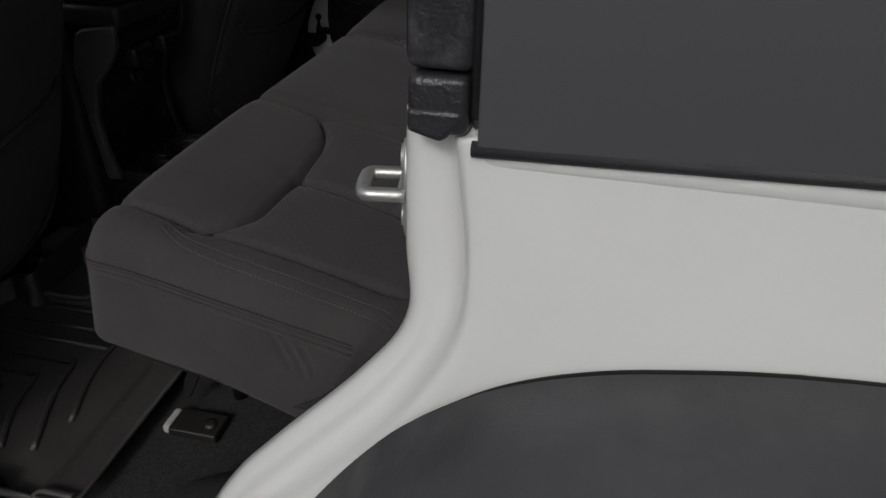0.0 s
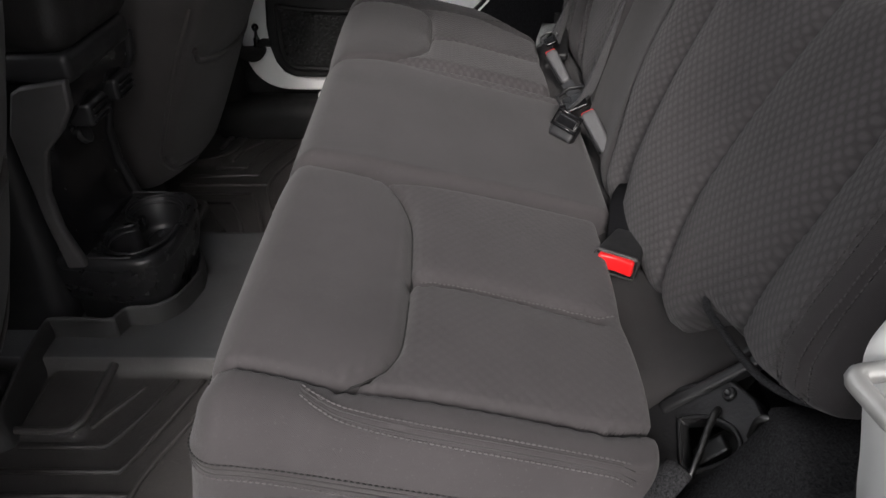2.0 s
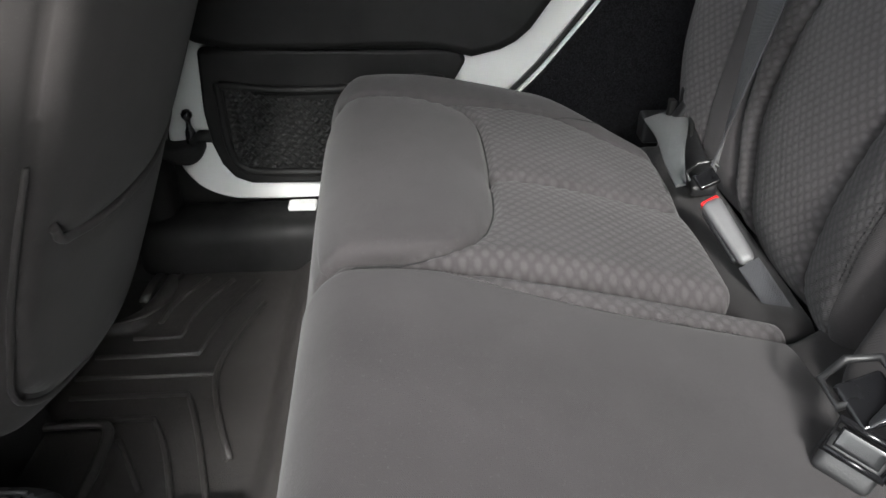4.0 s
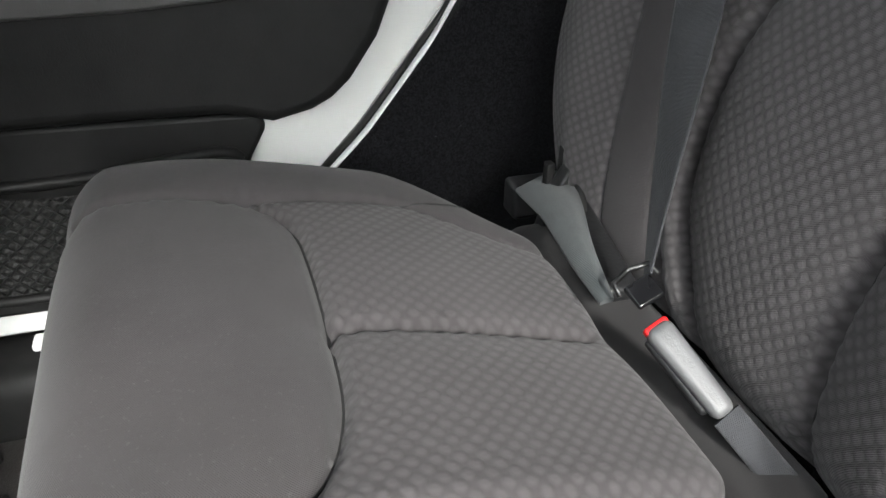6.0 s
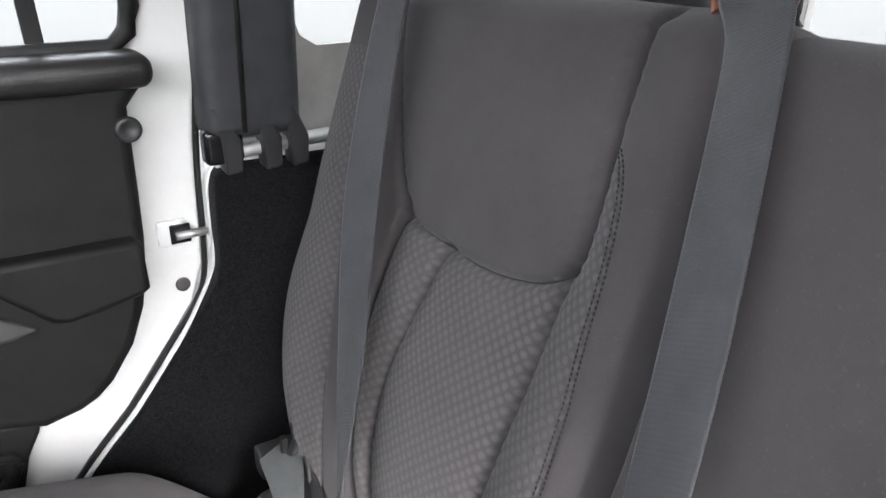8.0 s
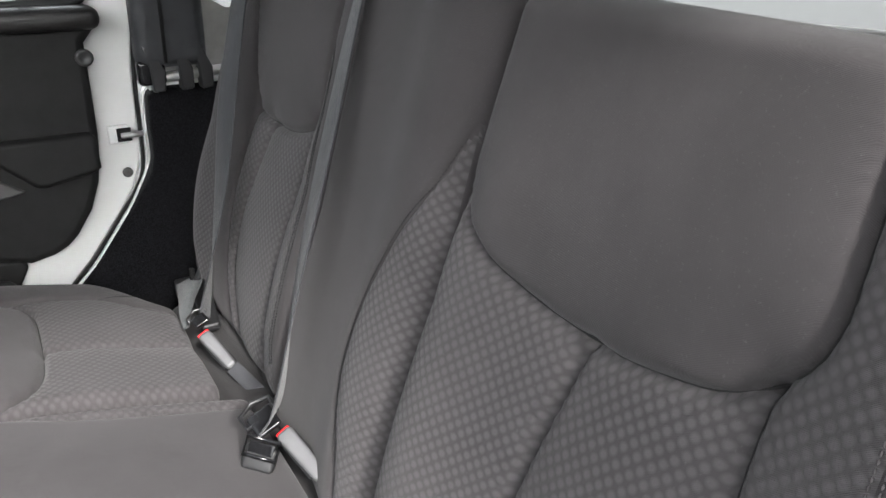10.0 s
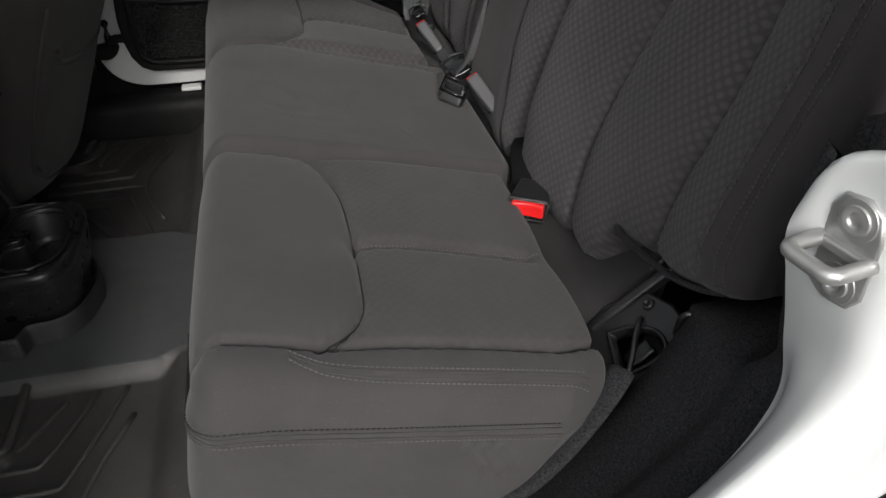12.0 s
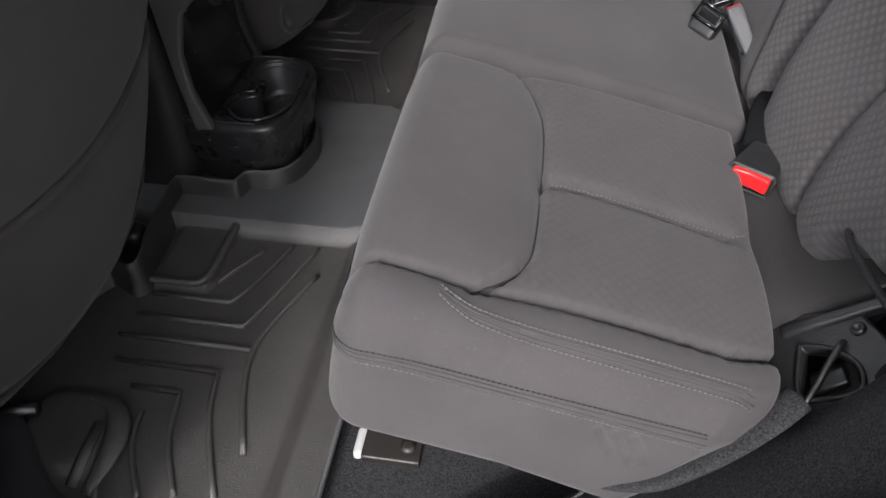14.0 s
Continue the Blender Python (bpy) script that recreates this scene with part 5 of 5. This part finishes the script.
sill = rounded("sill", (-0.66, -0.06, -0.14), (-0.19, 0.055, -0.010), 0.02, M_WHITE)
tagged(sill, "white painted body sill under the door opening", "sill", kind="structure")

# B pillar with belt trim, door check strap and hinge
pillar = slab("b_pillar", [(-0.66, -0.12), (-0.60, 0.04), (-0.588, 0.12), (-0.576, 0.20), (-0.559, 0.272), (-0.550, 0.314), (-0.549, 0.38), (-0.56, 0.60), (-0.58, 1.16), (-0.72, 1.16), (-0.72, -0.12)], 1, -0.066, -0.050, M_WHITE, bevel=0.005)
tagged(pillar, "white painted pillar between front and rear doors", "pillar", kind="structure")
ptrim = holder("pillar_trim", "black plastic pillar trim with a round bolt hole", "pillar trim")
outer = spline([(-0.560, -0.043, 0.280), (-0.554, -0.045, 0.330), (-0.553, -0.046, 0.45), (-0.585, -0.046, 1.1)], 24)
inner = spline([(-0.602, 0.017, 0.215), (-0.588, 0.017, 0.262), (-0.587, 0.017, 0.363), (-0.600, 0.017, 1.1)], 24)
rows = [[(p[0] - 0.03, p[1] - 0.002, p[2]) for p in outer], [tuple(p) for p in outer], [tuple(0.1 * q + 0.9 * p + (0.002, 0.001, 0)) for p, q in zip(outer, inner)],
        [tuple(0.9 * q + 0.1 * p + (0.002, 0.001, 0)) for p, q in zip(outer, inner)], [tuple(q) for q in inner], [(q[0] - 0.08, q[1] + 0.015, q[2]) for q in inner]]
loft("trim_skin", rows, M_SILL, ptrim)
lathe("bolt_hole", [(0.0085, 0.0), (0.0085, 0.003), (0.006, 0.0035), (0.005, 0.001), (0.0, 0.0005)], aim((-0.569, -0.016, 0.322), (0.86, 0.47, 0.1)), M_GLOSS, ptrim)
strap = holder("door_strap", "black woven door check strap", "door strap")
ribbon("webbing", spline([(-0.566, -0.030, 0.312), (-0.547, -0.055, 0.308), (-0.534, -0.076, 0.288), (-0.538, -0.080, 0.239), (-0.554, -0.080, 0.15), (-0.57, -0.074, 0.06)], 24), [(1.0, 0.2, 0.0)] * 24, 0.011, 0.005, M_BLACKWEB, strap)
rounded("anchor", (-0.572, -0.040, 0.296), (-0.555, -0.022, 0.322), 0.004, M_GLOSS, strap)
lathe("hinge_knuckle", [(0.0, 0.024), (0.010, 0.0225), (0.0155, 0.017), (0.0175, 0.006), (0.0175, -0.008), (0.0155, -0.018), (0.010, -0.023), (0.0, -0.024)], aim((-0.459, -0.172, 0.462), (0.1, 0.1, 1)), M_FLARE, pillar, "dark grey rounded hinge knuckle")
tube("hinge_arm", [(-0.466, -0.170, 0.457), (-0.53, -0.120, 0.44), (-0.59, -0.062, 0.43)], 0.010, M_FLARE, pillar)
bar2 = tube("seat_slide_bar", [(-0.80, 0.19, 0.032), (-0.735, 0.205, 0.032)], 0.009, M_DARKSTEEL)
tagged(bar2, "dark steel slide bar under the front seat", "seat rail")


# ---------------------------------------------------------------- console between the front seats
cons = holder("centre_console", "black plastic centre console with rear cup holders", "console")
rounded("console_body", (-1.15, 0.628, 0.0), (-0.715, 0.848, 0.43), 0.03, M_PLASTIC, cons)
STRIP = [(-0.690, 0.137), (-0.700, 0.218), (-0.708, 0.342), (-0.690, 0.395), (-0.679, 0.402), (-0.618, 0.412), (-0.621, 0.375), (-0.640, 0.345), (-0.668, 0.315), (-0.683, 0.255), (-0.680, 0.20), (-0.662, 0.140)]
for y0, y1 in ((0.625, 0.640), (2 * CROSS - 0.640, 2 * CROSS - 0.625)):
    # The far strip's shade is put into its colour: black for grey.
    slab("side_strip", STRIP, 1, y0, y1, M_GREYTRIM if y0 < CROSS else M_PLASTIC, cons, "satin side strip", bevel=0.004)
rows = []
for x, z in ((-0.668, 0.13), (-0.688, 0.20), (-0.690, 0.255), (-0.675, 0.315), (-0.648, 0.347), (-0.630, 0.372), (-0.626, 0.41)):
    rows.append([(x + (0.004 if 0 < k < 8 else 0), 0.637 + (2 * CROSS - 0.637 * 2) * k / 8, z) for k in range(9)])
loft("rear_panel", rows, M_GLOSS, cons, "gloss black panel with air vents")
for y in (0.675, 0.765):
    rounded("vent", (-0.655, y, 0.330), (-0.622, y + 0.055, 0.362), 0.006, M_PLASTIC, cons)
    for k in range(3):
        rounded("vent_blade", (-0.645, y + 0.004, 0.334 + 0.009 * k), (-0.618, y + 0.051, 0.337 + 0.009 * k), 0.001, M_GLOSS, cons)
lathe("power_socket", [(0.015, -0.004), (0.015, 0.003), (0.012, 0.005), (0.011, 0.0), (0.0, 0.0)], aim((-0.672, 0.738, 0.295), (0.93, 0, 0.35)), M_PLASTIC, cons)
rounded("lid", (-1.10, 0.630, 0.435), (-0.600, 0.846, 0.540), 0.035, M_LEATHER, cons, "black leatherette armrest lid", bend=lambda v: v + np.stack([0.08 * (v[:, 2] - 0.5), 0 * v[:, 0], 0 * v[:, 0]], 1))
rounded("lid_base", (-1.08, 0.640, 0.400), (-0.615, 0.836, 0.440), 0.012, M_PLASTIC, cons)
TRAY = [(-0.715, 0.640), (-0.660, 0.631), (-0.610, 0.631), (-0.583, 0.637), (-0.566, 0.655), (-0.558, 0.682), (-0.556, CROSS)]
TRAY += flip(TRAY[:-1], CROSS)[::-1]
TRAY = [tuple(p) for p in spline(TRAY, 40)]
EIGHT = [(-0.605, 0.652), (-0.584, 0.668), (-0.571, 0.695), (-0.566, CROSS), (-0.571, 2 * CROSS - 0.695), (-0.584, 2 * CROSS - 0.668), (-0.605, 2 * CROSS - 0.652), (-0.632, 2 * CROSS - 0.652), (-0.654, 2 * CROSS - 0.670), (-0.660, 2 * CROSS - 0.697), (-0.650, 2 * CROSS - 0.722), (-0.634, 2 * CROSS - 0.730),
         (-0.634, 0.730), (-0.650, 0.722), (-0.660, 0.697), (-0.654, 0.670), (-0.632, 0.652)]
EIGHT = [tuple(p) for p in spline(EIGHT + EIGHT[:1], 70)[:-1]]
slab("cup_tray", TRAY, 2, 0.122, 0.146, M_TRAY, cons, holes=[EIGHT], bevel=0.009, segments=4)
loft("tray_base", [[(-0.66 + (x + 0.66) * f, CROSS + (y - CROSS) * g, z) for x, y in TRAY] for f, g, z in ((0.997, 0.997, 0.136), (0.990, 0.985, 0.112), (0.965, 0.95, 0.090), (0.93, 0.88, 0.072), (0.89, 0.80, 0.058), (0.86, 0.76, 0.0))], M_TRAY, cons)
tube("cup_rim", [(x, y, 0.1465) for x, y in EIGHT], 0.0030, M_TRAY, cons, closed=True)
tube("cup_rim", [(-0.632 + (x + 0.632) * 0.94, CROSS + (y - CROSS) * 0.955, 0.136) for x, y in EIGHT], 0.0026, M_TRAY, cons, closed=True)
loft("cup_liner", [[(-0.615 + (x + 0.615) * f, CROSS + (y - CROSS) * (0.15 + 0.85 * f), z) for x, y in EIGHT] for f, z in ((1.0, 0.143), (0.93, 0.136), (0.90, 0.100), (0.84, 0.088), (0.5, 0.086), (0.02, 0.086))], M_PLASTIC, cons, close=True)
for y in (0.692, 2 * CROSS - 0.692):
    lathe("cup_base", [(0.034, 0.086), (0.033, 0.090), (0.029, 0.091), (0.027, 0.088), (0.0, 0.0875)], pose(-0.610, y, 0), M_TRAY, cons)
rounded("cup_tab", (-0.602, CROSS - 0.012, 0.086), (-0.588, CROSS + 0.012, 0.112), 0.004, M_GREYTRIM, cons)
for y in (0.668, 2 * CROSS - 0.690):
    rounded("cup_tab", (-0.652, y - 0.006, 0.104), (-0.640, y + 0.006, 0.130), 0.004, M_TRAY, cons)
tube("tray_groove", [(x * 0.985 - 0.010, CROSS + (y - CROSS) * 0.9, 0.1465) for x, y in TRAY[-8:] + TRAY[:8]], 0.0018, M_SILL, cons)


# ---------------------------------------------------------------- front seats
def front_seat(y0, y1, x, lean):
    seat = holder("front_seat", "dark cloth front seat seen from behind with a map pocket", "car seat", "front seats")
    m = pose(x, 0, 0.075, 0, lean, 0)
    mid, half = (y0 + y1) / 2, (y1 - y0) / 2

    def shape(v):
        w = v.copy()
        z = v[:, 2]
        pinch = 1 - 0.16 * np.clip(1 - z / 0.22, 0, 1) ** 2 - 0.10 * np.clip((z - 0.45) / 0.3, 0, 1)
        w[:, 1] = mid + (v[:, 1] - mid) * pinch
        w[:, 0] += 0.050 * (1 - ((v[:, 1] - mid) / half) ** 2) * (v[:, 0] > -0.06)
        return w

    sk = [(y0 + 0.035, 0.72), (y0 + 0.03, 0.2), (y0 + 0.08, 0.06), (mid, 0.03), (y1 - 0.08, 0.06), (y1 - 0.03, 0.2), (y1 - 0.035, 0.72)]
    sk = [tuple(p) for p in spline(sk, 40)]
    pocket = [(y0 + 0.06, 0.30), (y0 + 0.09, 0.275), (mid, 0.262), (y1 - 0.09, 0.275), (y1 - 0.06, 0.30)]
    v, f, flat = padded((-0.13, y0, 0.0), (0.0, y1, 0.72), (0.05, 0.05, 0.05), (0.045, 0.06, 0.06), 0.011, lambda n, s: np.clip(n[:, 0] * 1.5, 0, 1), [1, 2], [([sk], 0.004, 0.008, 0.003), ([pocket], 0.004, 0.008, 0.004)], shape)
    ob = raw("backrest", v, f, M_SEATBACK, seat)
    ob.matrix_basis = m
    tree = surface(v, f)
    line, _ = on_skin(tree, [(0.3, p[0] if p[0] < mid else p[0], p[1]) for p in sk[4:-4]], (-1, 0, 0))
    tube("piping", [tuple(p + Vector((0.001, 0, 0))) for p in line], 0.0035, M_SEATBACK, ob)
    line, _ = on_skin(tree, [(0.3, p[0], p[1]) for p in spline(pocket, 30)], (-1, 0, 0))
    tube("pocket_hem", [tuple(p + Vector((0.002, 0, 0))) for p in line], 0.005, M_SEATBACK, ob, "elastic hem of the map pocket")
    lo_line, _ = on_skin(tree, [(0.3, p[0], p[1]) for p in sk[8:-8]], (-1, 0, 0))
    rounded("cushion", (-1.20, y0 + 0.01, 0.17), (-0.74, y1 - 0.01, 0.33), 0.05, M_SEATBACK, seat)
    rounded("base", (-1.15, y0 + 0.05, 0.0), (-0.80, y1 - 0.05, 0.2), 0.03, M_PLASTIC, seat)
    for y in (y0 + 0.06, y1 - 0.10):
        rounded("rail_foot", (-0.86, y, 0.0), (-0.745, y + 0.04, 0.045), 0.015, M_PLASTIC, seat)
    return seat


M_SEATBACK = cloth("seatback_cloth", (0.046, 0.042, 0.041))
front_seat(0.050, 0.588, -0.758, 16.5)
front_seat(0.890, 1.400, -0.700, 23.0)


# ---------------------------------------------------------------- far door
door = holder("rear_door", "closed white rear door with black inner trim", "door")
SHELL = [(0.075, 1.1), (0.06, 0.83), (0.035, 0.638), (0.026, 0.48), (0.008, 0.43), (-0.024, 0.387), (-0.087, 0.306), (-0.144, 0.246), (-0.24, 0.13), (-0.28, 0.105), (-0.395, 0.1), (-0.513, 0.099), (-0.558, 0.105), (-0.593, 0.124), (-0.614, 0.154), (-0.624, 0.192), (-0.625, 0.215), (-0.619, 0.243), (-0.573, 0.361), (-0.533, 0.6), (-0.513, 1.1)]
GLASS = [(-0.012, 1.08), (-0.014, 0.79), (-0.020, 0.765), (-0.040, 0.748), (-0.44, 0.742), (-0.46, 0.76), (-0.45, 1.08)]
SHELL[8:18] = [tuple(p) for p in spline(SHELL[8:18], 40)]
slab("door_shell", SHELL, 1, 1.420, 1.462, M_WHITE, door, holes=[GLASS], bevel=0.005)
pane = slab("window_pane", GLASS, 1, 1.440, 1.444, M_GLASS, door)
pane.visible_shadow = False
tube("window_frame", [(x, 1.418, z) for x, z in GLASS[:-2]], 0.011, M_SEAL, door, "black rubber window channel")
slab("window_post", [(-0.118, 0.745), (-0.100, 0.745), (-0.112, 1.08), (-0.130, 1.08)], 1, 1.428, 1.448, M_SEAL, door)
UPPER = [(-0.002, 0.73), (-0.036, 0.69), (-0.038, 0.6), (-0.04, 0.54), (-0.044, 0.5), (-0.053, 0.455), (-0.071, 0.41), (-0.1, 0.368), (-0.119, 0.351), (-0.14, 0.34), (-0.18, 0.331), (-0.2, 0.337), (-0.225, 0.343), (-0.3, 0.345), (-0.496, 0.347), (-0.562, 0.362), (-0.534, 0.58), (-0.519, 0.73)]
slab("trim_panel", UPPER, 1, 1.378, 1.419, M_DOORTRIM, door, "black moulded trim panel", bevel=0.014, segments=4)
LOWER = [(-0.554, 0.346), (-0.561, 0.253), (-0.558, 0.205), (-0.549, 0.172), (-0.533, 0.149), (-0.509, 0.138), (-0.387, 0.136), (-0.27, 0.138), (-0.23, 0.2), (-0.216, 0.25), (-0.205, 0.288), (-0.186, 0.322), (-0.195, 0.338)]
slab("lower_panel", LOWER, 1, 1.398, 1.419, M_DOORTRIM, door, bevel=0.006)
NETRIM = [(-0.533, 0.3), (-0.531, 0.2), (-0.513, 0.168), (-0.473, 0.16), (-0.3, 0.16), (-0.262, 0.18), (-0.235, 0.25), (-0.225, 0.3), (-0.37, 0.288), (-0.46, 0.289), (-0.53, 0.298)]
tube("pocket_rim", [(x, 1.394, z) for x, z in spline(NETRIM, 60)], 0.006, M_DOORTRIM, door)
rows = []
for z in np.linspace(0.170, 0.296, 12):
    row = []
    for x in np.linspace(-0.525, -0.235, 24):
        s = math.sin((x + 0.525) / 0.29 * math.pi)
        row.append((x + 0.02 * (0.296 - z) * (1 if x > -0.3 else 0), 1.394 - 0.026 * s * (0.35 + 0.65 * (z - 0.17) / 0.126), z - 0.012 * s * (z - 0.17) / 0.126))
    rows.append(row)
netp = loft("pocket_net", rows, M_NET, door, "black elastic storage net")
for s in (-1, 1):
    for i in range(-9, 26):
        x0 = -0.525 + i * 0.0155
        pts = []
        for k in range(13):
            f = k / 12
            x = x0 + s * f * 0.115 + (0 if s > 0 else 0.0)
            if not -0.521 < x < -0.238:
                continue
            z = 0.172 + 0.122 * f
            w = math.sin((x + 0.525) / 0.29 * math.pi)
            pts.append((x, 1.3925 - 0.026 * w * (0.35 + 0.65 * f), z - 0.012 * w * f))
        if len(pts) > 3:
            tube("net_cord", pts, 0.0013, M_DOORTRIM, netp, sides=5)
rounded("sill_pad", (-0.52, 1.352, 0.712), (-0.008, 1.425, 0.748), 0.016, M_LEATHER, door, "padded black window sill")
slab("armrest", [(-0.49, 0.548), (-0.055, 0.548), (-0.047, 0.540), (-0.046, 0.488), (-0.056, 0.481), (-0.135, 0.466), (-0.150, 0.470), (-0.195, 0.512), (-0.235, 0.522), (-0.49, 0.522)], 1, 1.356, 1.390, M_DOORTRIM, door, "padded black armrest", bevel=0.008, segments=3)
BEZEL = [(-0.42, 0.497), (-0.25, 0.497), (-0.215, 0.495), (-0.165, 0.462), (-0.19, 0.456), (-0.30, 0.448), (-0.42, 0.446)]
slab("pull_bezel", BEZEL, 1, 1.368, 1.384, M_GREYTRIM, door, "grey door pull bezel", bevel=0.004)
lathe("screw", [(0.013, 0.0), (0.013, 0.002), (0.009, 0.003), (0.009, 0.0015), (0.0075, 0.0015), (0.0075, 0.005), (0.004, 0.005), (0.0035, 0.003), (0.0, 0.003)], aim((-0.228, 1.368, 0.474), (0, -1, 0)), M_STEEL, door)
lathe("screw_cover", [(0.014, 0.0), (0.014, 0.004), (0.010, 0.006), (0.006, 0.003), (0.0, 0.003)], aim((-0.040, 1.378, 0.668), (0, -1, 0)), M_PLASTIC, door)
slab("latch_recess", [(-0.022, 0.512), (0.012, 0.512), (0.012, 0.545), (-0.022, 0.545)], 1, 1.412, 1.421, M_WHITE, door, bevel=0.003)
slab("latch_opening", [(-0.008, 0.516), (0.016, 0.516), (0.016, 0.540), (-0.008, 0.540)], 1, 1.409, 1.4125, M_GLOSS, door, bevel=0.001)
tube("latch_bolt", [(-0.002, 1.405, 0.527), (0.035, 1.405, 0.528)], 0.005, M_STEEL, door)
lathe("plug", [(0.009, 0.0), (0.009, 0.002), (0.006, 0.003), (0.0, 0.0025)], aim((0.000, 1.4195, 0.458), (0, -1, 0)), M_GREYTRIM, door)
check = holder("door_check", "black rubber boot and ball stud of the door check", "door check")
BOOT = spline([(-0.640, 0.208), (-0.615, 0.203), (-0.585, 0.206), (-0.572, 0.200), (-0.575, 0.186), (-0.592, 0.174), (-0.615, 0.176), (-0.640, 0.190)], 24)
slab("boot", [tuple(p) for p in BOOT], 1, 1.392, 1.425, M_SEAL, check, "black rubber boot", bevel=0.006, segments=3)
lathe("ball", [(0.0, 0.0085), (0.005, 0.0072), (0.0082, 0.002), (0.0082, -0.002), (0.005, -0.0072), (0.0036, -0.010), (0.0040, -0.018), (0.0075, -0.026), (0.0085, -0.050), (0.0, -0.052)], pose(-0.5885, 1.410, 0.248), M_GLOSS, check, sides=14)
tube("arm", [(-0.588, 1.410, 0.205), (-0.574, 1.410, 0.214), (-0.550, 1.408, 0.214)], 0.0095, M_SEAL, check, sides=10)

# body side round the far door
seal_line = [(x + 0.004, 1.424, z - 0.003) for x, z in spline(SHELL[1:9], 50)]
seal = tube("door_seal", seal_line, 0.004, M_SEAL)
tagged(seal, "thin black rubber door seal", "door seal", kind="structure")
rows = []
base = spline([(0.14, 0.622), (0.070, 0.621), (0.044, 0.610), (0.034, 0.585), (0.032, 0.54), (0.031, 0.490), (0.022, 0.464), (0.008, 0.438)] + SHELL[5:9], 80)
for off, y in ((0.0075, 1.43), (0.0078, 1.418), (0.0085, 1.414), (0.0105, 1.414), (0.0113, 1.418), (0.0115, 1.43)):
    rows.append([(p[0] + off, y, p[1] - off * 0.6) for p in base])
flange = loft("far_jamb", rows, M_WHITE)
tagged(flange, "narrow white body flange beside the door seal", "body flange", kind="structure")
step = rounded("far_sill", (-0.70, 1.36, -0.02), (-0.16, 1.46, 0.085), 0.03, M_SEAL)
tagged(step, "black moulded plastic sill under the far door", "sill", kind="structure")
tip = rounded("sill_bracket", (-0.462, 1.400, 0.086), (-0.418, 1.425, 0.096), 0.004, M_FOAM)
tagged(tip, "small white bracket on the far sill", "bracket")
backing = slab("far_body_side", [(-0.95, -0.08), (-0.10, -0.08), (-0.30, 0.30), (-0.50, 0.34), (-0.50, 1.16), (-0.95, 1.16)], 1, 1.470, 1.485, M_DOORTRIM)
tagged(backing, "dark outer side round the far door", "body side", kind="structure")
kick = rounded("far_pillar", (-0.74, 1.385, 0.0), (-0.635, 1.47, 1.16), 0.03, M_SEAL)
tagged(kick, "black trim of the far pillar", "pillar", kind="structure")
post = holder("roll_bar_post", "black padded roll bar post behind the far door", "roll bar")
rounded("padding", (0.040, 1.375, 0.640), (0.158, 1.44, 1.16), 0.02, M_TOP, post, bend=lambda v: v + np.stack([0.03 * (v[:, 2] - 0.64), 0 * v[:, 0], 0 * v[:, 0]], 1))
tube("zip_seam", [(0.085, 1.374, 0.65), (0.10, 1.374, 1.15)], 0.003, M_SEAL, post)
clips = holder("rail_clips", "black moulded clips hooked over a bright rail", "clip rail")
tube("bright_rail", [(0.045, 1.398, 0.618), (0.10, 1.398, 0.624), (0.20, 1.398, 0.629)], 0.009, M_STEEL, clips)
for x in (0.060, 0.108, 0.142):
    slab("clip", [(x, 0.600), (x + 0.020, 0.602), (x + 0.022, 0.637), (x + 0.005, 0.677), (x - 0.012, 0.680), (x - 0.002, 0.642)], 1, 1.376, 1.408, M_PLASTIC, clips, bevel=0.003)
rounded("clip_block", (0.038, 1.380, 0.612), (0.085, 1.404, 0.655), 0.008, M_GLOSS, clips)
rail2 = rounded("body_rail", (0.060, 1.416, 0.575), (1.05, 1.50, 0.614), 0.012, M_WHITE)
tagged(rail2, "white top edge of the far body side", "body rail", kind="structure")
bar = holder("roll_bar", "dark padded roll bar running to the rear corner", "roll bar")
tube("padding", [(0.42, 1.42, 1.05), (0.55, 1.385, 0.905), (0.645, 1.323, 0.807), (0.699, 1.265, 0.754), (0.80, 1.16, 0.66), (0.92, 1.05, 0.55)], 0.032, M_TOP, bar, sides=16)
tube("strap", [(0.50, 1.315, 0.90), (0.54, 1.281, 0.8125), (0.575, 1.245, 0.74)], 0.010, M_BELT, bar)
